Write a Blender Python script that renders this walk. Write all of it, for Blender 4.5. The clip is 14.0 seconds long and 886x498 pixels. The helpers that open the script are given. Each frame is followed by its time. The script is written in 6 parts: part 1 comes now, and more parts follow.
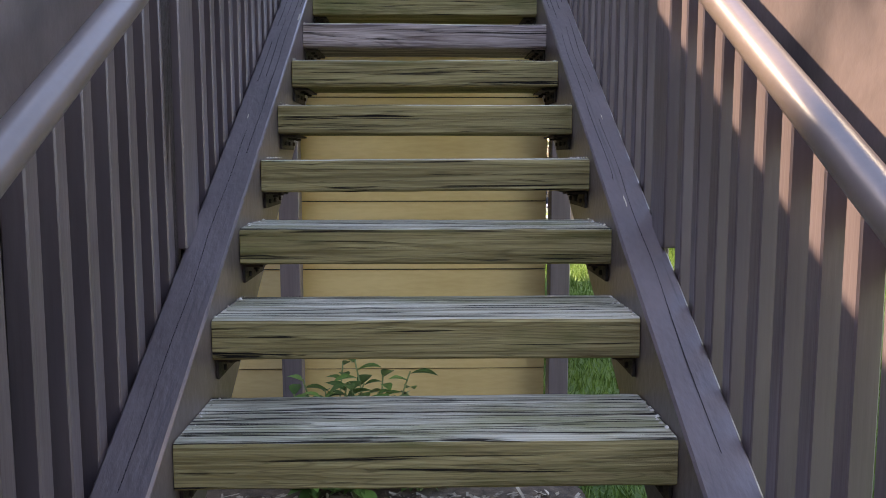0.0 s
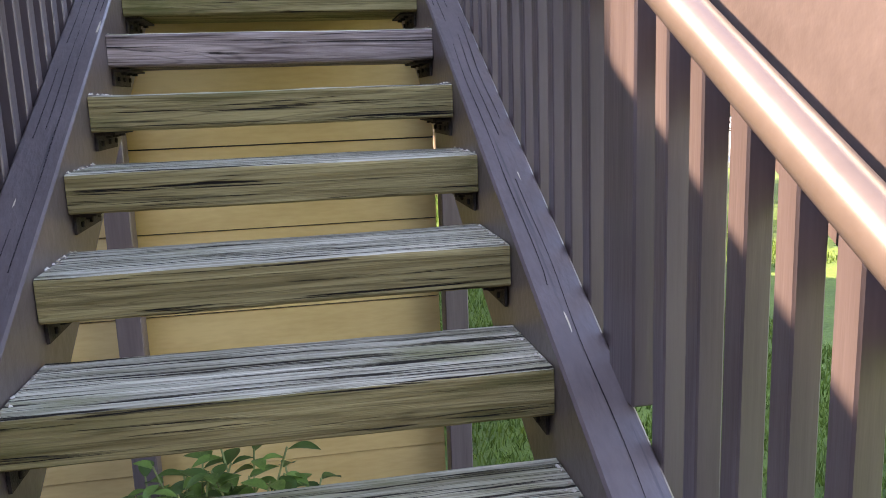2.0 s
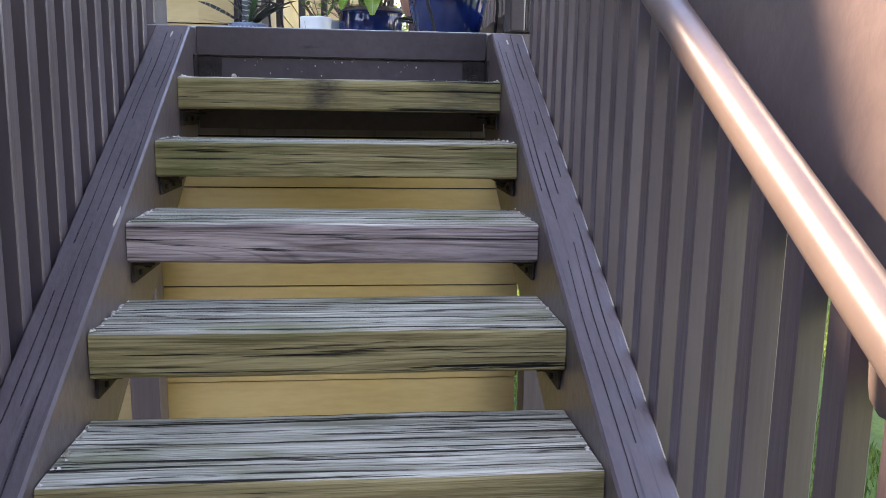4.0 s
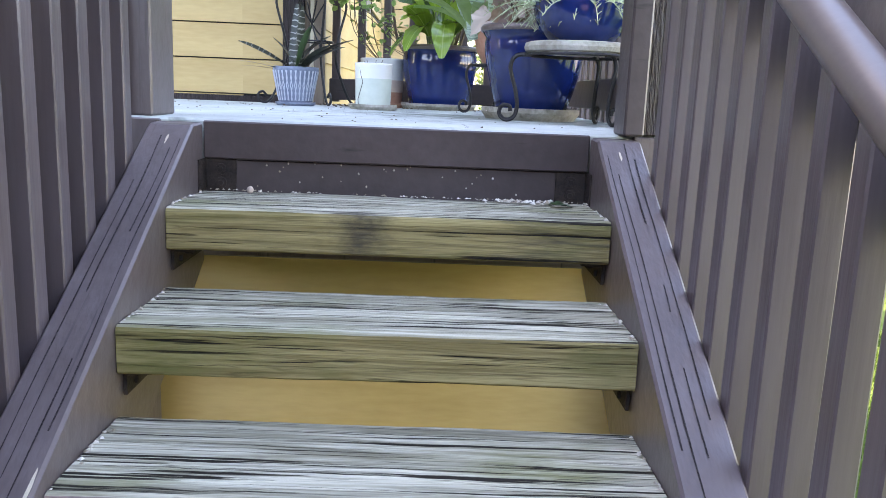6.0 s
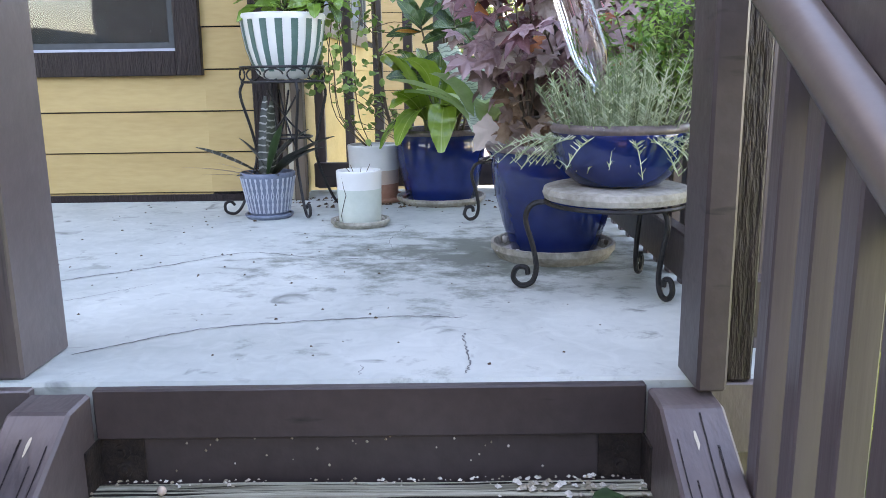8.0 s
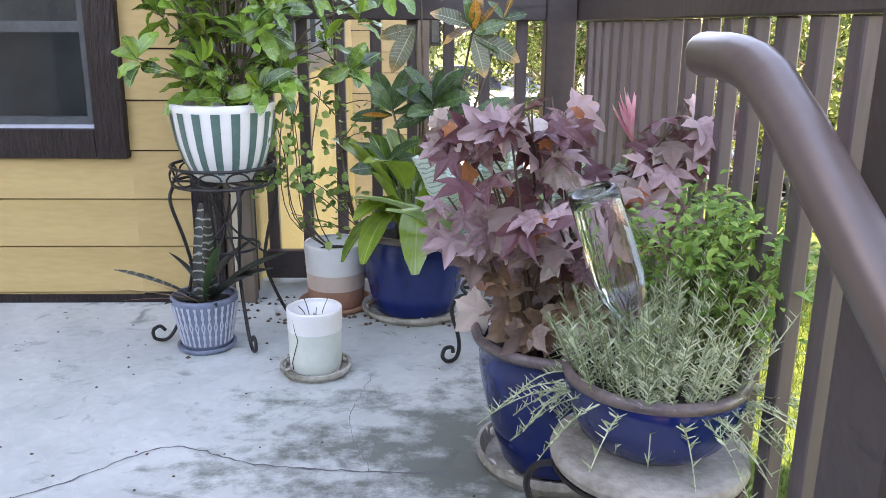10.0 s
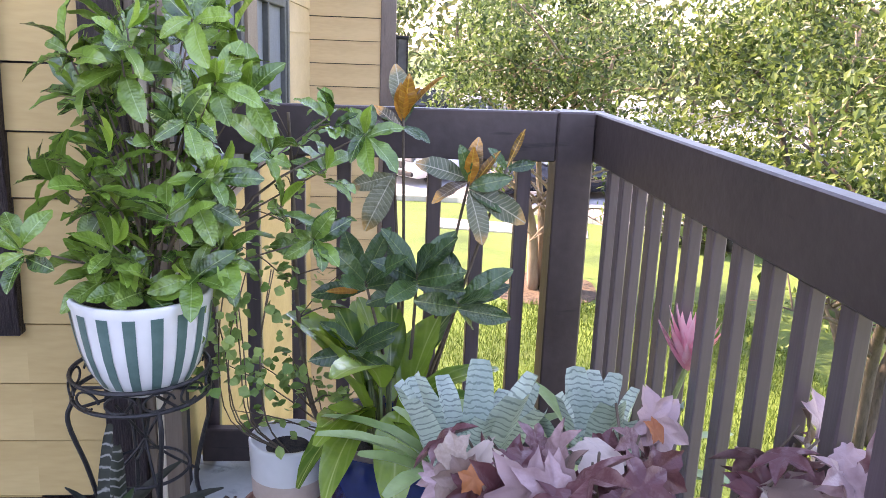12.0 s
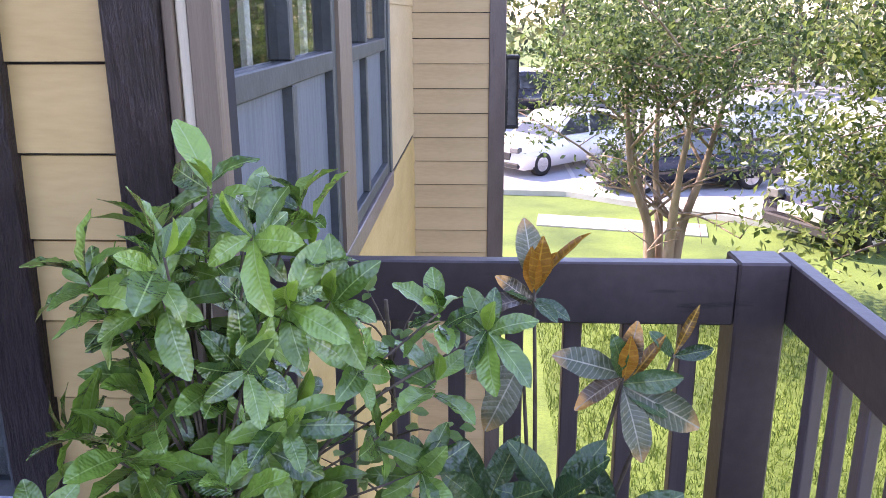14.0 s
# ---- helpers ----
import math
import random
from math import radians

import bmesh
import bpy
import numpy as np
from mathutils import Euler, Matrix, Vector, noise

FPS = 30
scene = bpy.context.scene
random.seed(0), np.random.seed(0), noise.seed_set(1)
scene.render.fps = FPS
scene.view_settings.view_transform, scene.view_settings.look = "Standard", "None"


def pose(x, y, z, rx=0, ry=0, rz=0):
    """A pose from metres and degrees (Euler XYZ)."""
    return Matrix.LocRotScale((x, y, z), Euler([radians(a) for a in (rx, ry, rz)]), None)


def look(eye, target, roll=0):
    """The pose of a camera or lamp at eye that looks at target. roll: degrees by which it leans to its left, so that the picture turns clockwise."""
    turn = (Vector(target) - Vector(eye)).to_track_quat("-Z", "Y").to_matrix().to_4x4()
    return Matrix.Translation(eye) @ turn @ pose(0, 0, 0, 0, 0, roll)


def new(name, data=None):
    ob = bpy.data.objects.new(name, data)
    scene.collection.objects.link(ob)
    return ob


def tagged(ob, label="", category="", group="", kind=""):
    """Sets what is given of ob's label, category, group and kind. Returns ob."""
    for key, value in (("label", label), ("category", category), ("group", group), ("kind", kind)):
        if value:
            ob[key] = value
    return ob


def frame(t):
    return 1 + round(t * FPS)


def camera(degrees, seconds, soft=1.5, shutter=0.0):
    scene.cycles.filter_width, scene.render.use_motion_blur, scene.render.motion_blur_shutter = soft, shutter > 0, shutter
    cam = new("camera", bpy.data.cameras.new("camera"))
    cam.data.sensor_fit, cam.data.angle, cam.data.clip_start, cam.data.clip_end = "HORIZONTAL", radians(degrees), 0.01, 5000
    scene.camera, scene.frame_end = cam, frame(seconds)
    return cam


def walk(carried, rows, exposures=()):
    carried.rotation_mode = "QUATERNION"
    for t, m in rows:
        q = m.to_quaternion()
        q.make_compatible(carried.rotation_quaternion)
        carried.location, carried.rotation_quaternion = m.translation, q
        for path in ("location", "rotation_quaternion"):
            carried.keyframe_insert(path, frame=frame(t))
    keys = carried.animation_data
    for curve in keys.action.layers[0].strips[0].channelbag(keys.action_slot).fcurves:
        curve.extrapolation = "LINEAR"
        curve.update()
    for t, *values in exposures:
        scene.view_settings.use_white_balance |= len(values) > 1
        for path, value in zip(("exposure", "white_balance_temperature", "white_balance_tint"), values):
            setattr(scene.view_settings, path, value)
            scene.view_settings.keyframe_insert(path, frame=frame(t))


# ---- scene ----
cam = camera(57.5, 14.0, soft=0.7)
PATH = [
    (0, (-0.005, -1.404, 0.506), (0.041, 0.583, 0.282), -0.0),
    (0.5, (0.048, -1.221, 0.602), (0.122, 0.728, 0.16), -1.2),
    (1, (0.066, -1.038, 0.632), (0.216, 0.915, 0.226), -1.2),
    (1.5, (0.025, -0.883, 0.765), (0.315, 1.059, 0.384), -1.8),
    (2, (0.042, -0.727, 0.804), (0.38, 1.209, 0.434), -2.1),
    (2.5, (0.073, -0.615, 0.963), (0.226, 1.341, 0.576), -0.3),
    (3, (0.035, -0.421, 1.024), (0.108, 1.544, 0.657), 0.3),
    (3.5, (0.009, -0.276, 1.134), (0.196, 1.68, 0.763), -0.0),
    (4, (0.05, -0.105, 1.257), (0.254, 1.855, 0.919), 0.9),
    (4.2, (0.069, -0.053, 1.322), (0.234, 1.912, 0.99), 0.6),
    (6.3, (0.076, 0.729, 1.672), (0.117, 2.688, 1.268), 2.4),
    (6.5, (0.06, 0.799, 1.736), (0.14, 2.754, 1.321), 1.3),
    (7, (0.07, 0.977, 1.801), (0.207, 2.931, 1.398), 1.3),
    (7.5, (0.142, 1.094, 1.937), (0.135, 3.039, 1.469), -0.1),
    (8, (0.133, 1.293, 2.003), (0.121, 3.248, 1.58), -0.8),
    (8.2, (0.113, 1.363, 2.054), (0.177, 3.317, 1.63), 0.9),
    (10.3, (0.13, 1.997, 2.45), (0.188, 3.923, 1.912), 0.3),
    (10.5, (0.126, 2.068, 2.446), (0.217, 4.0, 1.935), 0.1),
    (11, (0.143, 2.196, 2.585), (0.189, 4.138, 2.111), -0.2),
    (11.5, (0.105, 2.391, 2.635), (0.081, 4.331, 2.149), 1.4),
    (12, (0.06, 2.548, 2.775), (0.231, 4.477, 2.278), 2.2),
    (12.5, (0.101, 2.722, 2.808), (0.313, 4.649, 2.319), 1.5),
    (13, (0.153, 2.831, 2.936), (0.265, 4.761, 2.422), 0.6),
    (13.5, (0.117, 2.968, 2.944), (0.136, 4.907, 2.454), 0.5),
    (14, (0.018, 3.138, 3.1), (-0.068, 5.057, 2.542), -0.2),
]
walk(cam, [(t, look(e, g, r)) for t, e, g, r in PATH],
     exposures=[(0.0, 2.74, 7800, 24), (0.6, 3.0, 8000, 26), (2.5, 3.05, 8000, 26), (4.2, 3.05, 7900, 28), (6.3, 3.6, 8100, 24), (8.2, 3.15, 8500, 25), (10.5, 3.1, 9100, 31), (12.5, 2.88, 7400, 38), (13.5, 2.74, 7100, 40), (14.0, 2.58, 6900, 42)])

# ---- light ----
SUN_EL, SUN_AZ = radians(45.3), radians(-59.0)          # azimuth from +y, clockwise seen from above
world = bpy.data.worlds.new("sky")
scene.world = world
world.use_nodes = True
wn = world.node_tree
sky = wn.nodes.new("ShaderNodeTexSky")
sky.sky_type, sky.sun_disc = "NISHITA", False
sky.sun_elevation, sky.sun_rotation = SUN_EL, SUN_AZ
sky.air_density, sky.dust_density = 1.0, 0.4
wn.links.new(sky.outputs[0], wn.nodes["Background"].inputs[0])
wn.nodes["Background"].inputs[1].default_value = 0.15
sun = new("sun", bpy.data.lights.new("sun", "SUN"))
sun.data.energy, sun.data.angle, sun.data.color = 3.1, radians(0.6), (1.0, 0.90, 0.72)
to_sun = Vector((math.sin(SUN_AZ) * math.cos(SUN_EL), math.cos(SUN_AZ) * math.cos(SUN_EL), math.sin(SUN_EL)))
sun.matrix_world = look(to_sun * 50, (0, 0, 0))

# ---- materials ----
def mat(name, c1, c2, scale=6.0, rough=0.6, bump=0.0, stretch=(1, 1, 1), metal=0.0, rnd=0.0, island=False, fine=8.0,
        dark=None, dark_at=0.62, dark_scale=2.0, dark_stretch=None, spec=0.5, trans=0.0, distort=0.0, bscale=None):
    """Two-colour noise with a finer grain over it, an optional third colour in blotches, and a bump."""
    m = bpy.data.materials.new(name)
    m.use_nodes = True
    t = m.node_tree
    n, lk = t.nodes, t.links.new
    b = n["Principled BSDF"]
    b.inputs["Roughness"].default_value, b.inputs["Metallic"].default_value = rough, metal
    b.inputs["Specular IOR Level"].default_value = spec
    tc = n.new("ShaderNodeTexCoord")
    def noise_at(sc, st, detail=5.0, off=0.0):
        mp = n.new("ShaderNodeMapping")
        mp.inputs["Scale"].default_value = st
        mp.inputs["Location"].default_value = (off, off * 1.7, off * 0.6)
        lk(tc.outputs["Object"], mp.inputs[0])
        t3 = n.new("ShaderNodeTexNoise")
        t3.inputs["Scale"].default_value, t3.inputs["Detail"].default_value = sc, detail
        t3.inputs["Distortion"].default_value = distort
        lk(mp.outputs[0], t3.inputs[0])
        return t3.outputs[0]
    a, f = noise_at(scale, stretch), noise_at(scale * fine, stretch, 3.0, 3.1)
    mx = n.new("ShaderNodeMath")
    mx.operation = "MULTIPLY_ADD"
    lk(f, mx.inputs[0])
    mx.inputs[1].default_value = 0.45
    lk(a, mx.inputs[2])
    val = mx.outputs[0]
    if rnd:
        src = n.new("ShaderNodeNewGeometry").outputs["Random Per Island"] if island else n.new("ShaderNodeObjectInfo").outputs["Random"]
        m2 = n.new("ShaderNodeMath")
        m2.operation = "MULTIPLY_ADD"
        lk(src, m2.inputs[0])
        m2.inputs[1].default_value = rnd
        lk(val, m2.inputs[2])
        m3 = n.new("ShaderNodeMath")
        m3.operation = "SUBTRACT"
        lk(m2.outputs[0], m3.inputs[0])
        m3.inputs[1].default_value = rnd * 0.5
        val = m3.outputs[0]
    r = n.new("ShaderNodeValToRGB")
    r.color_ramp.elements[0].position, r.color_ramp.elements[1].position = 0.5, 0.95
    r.color_ramp.elements[0].color, r.color_ramp.elements[1].color = (*c1, 1), (*c2, 1)
    lk(val, r.inputs[0])
    col = r.outputs[0]
    if dark:
        dn = noise_at(dark_scale, dark_stretch or stretch, 6.0, 7.7)
        dr = n.new("ShaderNodeMapRange")
        dr.inputs[1].default_value, dr.inputs[2].default_value = dark_at, dark_at + 0.12
        lk(dn, dr.inputs[0])
        mc = n.new("ShaderNodeMix")
        mc.data_type = "RGBA"
        lk(dr.outputs[0], mc.inputs[0])
        lk(col, mc.inputs[6])
        mc.inputs[7].default_value = (*dark, 1)
        col = mc.outputs[2]
    lk(col, b.inputs["Base Color"])
    if bump:
        bp = n.new("ShaderNodeBump")
        bp.inputs["Strength"].default_value, bp.inputs["Distance"].default_value = bump, 0.01
        h = mx.outputs[0] if bscale is None else noise_at(bscale, stretch, 4.0, 1.3)
        lk(h, bp.inputs["Height"])
        lk(bp.outputs[0], b.inputs["Normal"])
    if trans:
        out = n["Material Output"]
        tr = n.new("ShaderNodeBsdfTranslucent")
        lk(col, tr.inputs[0])
        ms = n.new("ShaderNodeMixShader")
        ms.inputs[0].default_value = trans
        lk(b.outputs[0], ms.inputs[1])
        lk(tr.outputs[0], ms.inputs[2])
        lk(ms.outputs[0], out.inputs[0])
    return m


def wood(name, c1, c2, crack, crack_at, bump, moss=None):
    """Weathered timber with the grain along x: rings bent round knots, fine fibre, dark splits and mossy blotches."""
    m = bpy.data.materials.new(name)
    m.use_nodes = True
    t = m.node_tree
    n, lk = t.nodes, t.links.new
    b = n["Principled BSDF"]
    b.inputs["Roughness"].default_value = 0.85
    b.inputs["Specular IOR Level"].default_value = 0.2
    tc, oi = n.new("ShaderNodeTexCoord"), n.new("ShaderNodeObjectInfo")
    sh = n.new("ShaderNodeVectorMath")
    sh.operation = "MULTIPLY_ADD"
    lk(oi.outputs["Random"], sh.inputs[0])
    sh.inputs[1].default_value = (13.0, 7.0, 5.0)
    lk(tc.outputs["Object"], sh.inputs[2])
    def layer(stretch, detail, distort=0.0, rough=0.6):
        mp = n.new("ShaderNodeMapping")
        mp.inputs["Scale"].default_value = stretch
        lk(sh.outputs[0], mp.inputs[0])
        q = n.new("ShaderNodeTexNoise")
        q.inputs["Scale"].default_value, q.inputs["Detail"].default_value = 1.0, detail
        q.inputs["Distortion"].default_value, q.inputs["Roughness"].default_value = distort, rough
        lk(mp.outputs[0], q.inputs[0])
        return q.outputs[0]
    def ramp(src, lo, hi):
        q = n.new("ShaderNodeMapRange")
        q.inputs[1].default_value, q.inputs[2].default_value = lo, hi
        lk(src, q.inputs[0])
        return q.outputs[0]
    def mixed(f, a, c):
        q = n.new("ShaderNodeMix")
        q.data_type = "RGBA"
        lk(f, q.inputs[0])
        for i, v in ((6, a), (7, c)):
            if isinstance(v, tuple):
                q.inputs[i].default_value = (*v, 1)
            else:
                lk(v, q.inputs[i])
        return q.outputs[2]
    fibre, ring, split = layer((2.5, 150, 150), 4, 0.3, 0.7), layer((1.1, 30, 30), 5, 1.6), layer((1.9, 95, 95), 4, 0.7)
    col = mixed(ramp(ring, 0.36, 0.62), c1, c2)
    soft = tuple(0.55 * u for u in c1)
    fib = mixed(ramp(fibre, 0.50, 0.68), col, soft)
    half = n.new("ShaderNodeMix")
    half.data_type = "RGBA"
    half.inputs[0].default_value = 0.8
    lk(col, half.inputs[6])
    lk(fib, half.inputs[7])
    col = half.outputs[2]
    rm = n.new("ShaderNodeMath")
    rm.operation = "MULTIPLY"
    lk(layer((0.55, 13, 13), 2, 1.2, 0.45), rm.inputs[0])
    rm.inputs[1].default_value = 16.0
    pp = n.new("ShaderNodeMath")
    pp.operation = "PINGPONG"
    lk(rm.outputs[0], pp.inputs[0])
    pp.inputs[1].default_value = 0.5
    grain = n.new("ShaderNodeMapRange")
    grain.inputs[1].default_value, grain.inputs[2].default_value = 0.02, 0.17
    grain.inputs[3].default_value, grain.inputs[4].default_value = 0.38, 0.0
    lk(pp.outputs[0], grain.inputs[0])
    col = mixed(grain.outputs[0], col, tuple(0.35 * u for u in c1))
    if moss:
        col = mixed(ramp(layer((2.2, 6, 9), 5), 0.52, 0.78), col, moss)
    dark = ramp(split, crack_at, crack_at + 0.05)
    col = mixed(dark, col, crack)
    lk(col, b.inputs["Base Color"])
    h = n.new("ShaderNodeMath")
    h.operation = "MULTIPLY_ADD"
    lk(dark, h.inputs[0])
    h.inputs[1].default_value = -0.9
    lk(ring, h.inputs[2])
    h2 = n.new("ShaderNodeMath")
    h2.operation = "MULTIPLY_ADD"
    lk(fibre, h2.inputs[0])
    h2.inputs[1].default_value = 0.5
    lk(h.outputs[0], h2.inputs[2])
    bp = n.new("ShaderNodeBump")
    bp.inputs["Strength"].default_value, bp.inputs["Distance"].default_value = bump, 0.006
    lk(h2.outputs[0], bp.inputs["Height"])
    lk(bp.outputs[0], b.inputs["Normal"])
    return m


def veined(name, c1, c2, vein, freq=70.0, skew=0.9, rib=0.0022, side=0.35, rough=0.25, spec=0.6, bump=0.5, rnd=0.6, trans=0.15, tip=None, tip_at=0.1, band=None, coat=0.0, ribbing=0.03):
    """A leaf drawn along its own y: pale midrib, slanting side veins that also corrugate it, and an optional tinted tip or cross bands."""
    m = bpy.data.materials.new(name)
    m.use_nodes = True
    t = m.node_tree
    n, lk = t.nodes, t.links.new
    b = n["Principled BSDF"]
    b.inputs["Roughness"].default_value, b.inputs["Specular IOR Level"].default_value = rough, spec
    b.inputs["Coat Weight"].default_value, b.inputs["Coat Roughness"].default_value = coat, 0.14
    tc, oi, xyz = n.new("ShaderNodeTexCoord"), n.new("ShaderNodeObjectInfo"), n.new("ShaderNodeSeparateXYZ")
    lk(tc.outputs["Object"], xyz.inputs[0])
    def calc(op, a, c=None, d=None):
        q = n.new("ShaderNodeMath")
        q.operation = op
        for i, v in enumerate((a, c, d)):
            if isinstance(v, (int, float)):
                q.inputs[i].default_value = v
            elif v is not None:
                lk(v, q.inputs[i])
        return q.outputs[0]
    def ramp(src, lo, hi, top=1.0):
        q = n.new("ShaderNodeMapRange")
        q.inputs[1].default_value, q.inputs[2].default_value, q.inputs[4].default_value = lo, hi, top
        lk(src, q.inputs[0])
        return q.outputs[0]
    def mixed(f, a, c):
        q = n.new("ShaderNodeMix")
        q.data_type = "RGBA"
        lk(f, q.inputs[0])
        for i, v in ((6, a), (7, c)):
            if isinstance(v, tuple):
                q.inputs[i].default_value = (*v, 1)
            else:
                lk(v, q.inputs[i])
        return q.outputs[2]
    def cloud(scale, detail=3.0):
        sh = n.new("ShaderNodeVectorMath")
        sh.operation = "MULTIPLY_ADD"
        lk(oi.outputs["Random"], sh.inputs[0])
        sh.inputs[1].default_value = (3.0, 5.0, 7.0)
        lk(tc.outputs["Object"], sh.inputs[2])
        q = n.new("ShaderNodeTexNoise")
        q.inputs["Scale"].default_value, q.inputs["Detail"].default_value = scale, detail
        lk(sh.outputs[0], q.inputs[0])
        return q.outputs[0]
    ax, soft = calc("ABSOLUTE", xyz.outputs[0]), cloud(26.0)
    shade = calc("ADD", calc("MULTIPLY", oi.outputs["Random"], rnd), calc("MULTIPLY", soft, 1.0 - 0.6 * rnd))
    col = mixed(ramp(shade, 0.22, 0.85), c1, c2)
    wave = calc("SINE", calc("MULTIPLY", calc("ADD", calc("SUBTRACT", xyz.outputs[1], calc("MULTIPLY", ax, skew)), calc("MULTIPLY", soft, 0.012)), freq * 6.283))
    col = mixed(ramp(wave, 0.55, 0.98, side), col, vein)
    if band:
        bw = calc("SINE", calc("MULTIPLY", calc("ADD", xyz.outputs[1], calc("MULTIPLY", cloud(45.0, 5.0), 0.022)), band[1] * 6.283))
        col = mixed(ramp(bw, band[2], band[2] + 0.45, band[3]), col, band[0])
    if tip:
        col = mixed(ramp(calc("ADD", xyz.outputs[1], calc("MULTIPLY", soft, 0.05)), tip_at, tip_at + 0.025, 0.9), col, tip)
    if rib:
        q = n.new("ShaderNodeMapRange")
        q.inputs[1].default_value, q.inputs[2].default_value, q.inputs[3].default_value, q.inputs[4].default_value = rib * 0.4, rib, 0.85, 0.0
        lk(ax, q.inputs[0])
        col = mixed(q.outputs[0], col, vein)
    lk(col, b.inputs["Base Color"])
    bp = n.new("ShaderNodeBump")
    bp.inputs["Strength"].default_value, bp.inputs["Distance"].default_value = bump, 0.007
    lk(calc("SUBTRACT", calc("MULTIPLY", soft, 2.2), calc("MULTIPLY", wave, ribbing)), bp.inputs["Height"])
    lk(bp.outputs[0], b.inputs["Normal"])
    tr, ms = n.new("ShaderNodeBsdfTranslucent"), n.new("ShaderNodeMixShader")
    lk(col, tr.inputs[0])
    ms.inputs[0].default_value = trans
    lk(b.outputs[0], ms.inputs[1])
    lk(tr.outputs[0], ms.inputs[2])
    lk(ms.outputs[0], n["Material Output"].inputs[0])
    return m


def glass(name, tint=(0.9, 0.95, 0.95), ior=1.45):
    m = bpy.data.materials.new(name)
    m.use_nodes = True
    b = m.node_tree.nodes["Principled BSDF"]
    b.inputs["Base Color"].default_value = (*tint, 1)
    b.inputs["Roughness"].default_value = 0.02
    b.inputs["Transmission Weight"].default_value = 1.0
    b.inputs["IOR"].default_value = ior
    return m


DECK_TOP = 1.507
WX = (0.35, 9, 9)       # grain that runs along x
WZ = (9, 9, 0.35)       # grain that runs along z
M = {}
M["tread_top"] = wood("weathered_tread_top", (0.30, 0.275, 0.190), (0.72, 0.68, 0.52), (0.026, 0.022, 0.016), 0.545, 1.0, moss=(0.20, 0.205, 0.075))
M["tread_face"] = wood("treated_tread_face", (0.235, 0.185, 0.078), (0.43, 0.355, 0.165), (0.018, 0.014, 0.010), 0.595, 1.0, moss=(0.105, 0.120, 0.032))
M["tread_grey"] = wood("silvered_tread_face", (0.16, 0.115, 0.10), (0.56, 0.45, 0.40), (0.04, 0.034, 0.03), 0.58, 0.9)
M["brown"] = mat("brown_painted_wood", (0.088, 0.066, 0.066), (0.125, 0.097, 0.098), 7.0, 0.36, 0.14, (4, 4, 0.3), fine=4, rnd=0.26, dark=(0.05, 0.037, 0.035), dark_at=0.66, dark_scale=6.0, dark_stretch=(5, 5, 0.5), spec=0.65)
M["brown_flat"] = mat("brown_painted_plank", (0.096, 0.073, 0.069), (0.142, 0.110, 0.105), 4.0, 0.34, 0.3, (3, 1, 1), fine=9, spec=0.8, dark=(0.03, 0.025, 0.026), dark_at=0.615, dark_scale=1.0, dark_stretch=(60, 1.6, 1.6))
M["rail"] = mat("dark_brown_painted_rail", (0.050, 0.036, 0.034), (0.086, 0.064, 0.060), 3.0, 0.42, 0.3, (1, 1, 1), fine=12, dark=(0.02, 0.016, 0.016), dark_at=0.66, dark_scale=3.0, dark_stretch=(2, 2, 12))
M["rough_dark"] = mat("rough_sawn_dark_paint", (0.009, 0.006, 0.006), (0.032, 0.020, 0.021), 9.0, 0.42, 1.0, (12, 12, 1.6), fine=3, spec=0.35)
M["siding"] = mat("yellow_painted_siding", (0.44, 0.295, 0.108), (0.55, 0.385, 0.160), 2.0, 0.6, 0.15, (0.6, 1, 3), fine=12, rnd=0.10, dark=(0.34, 0.25, 0.13), dark_at=0.70, dark_scale=1.5)
M["siding_tan"] = mat("tan_painted_siding", (0.42, 0.31, 0.17), (0.52, 0.39, 0.225), 2.0, 0.65, 0.15, (0.6, 1, 3), fine=12, rnd=0.08)
M["cream"] = mat("cream_painted_trim", (0.55, 0.48, 0.34), (0.68, 0.60, 0.45), 5.0, 0.6, 0.2, WZ, dark=(0.35, 0.28, 0.18), dark_at=0.66)
M["taupe"] = mat("taupe_painted_trim", (0.15, 0.11, 0.075), (0.20, 0.15, 0.105), 5.0, 0.6, 0.25, WZ)
M["deck"] = mat("pale_painted_deck", (0.38, 0.415, 0.375), (0.56, 0.59, 0.535), 1.6, 0.75, 0.35, (1, 1, 1), fine=14, dark=(0.20, 0.215, 0.19), dark_at=0.62, dark_scale=9.0, distort=1.0)
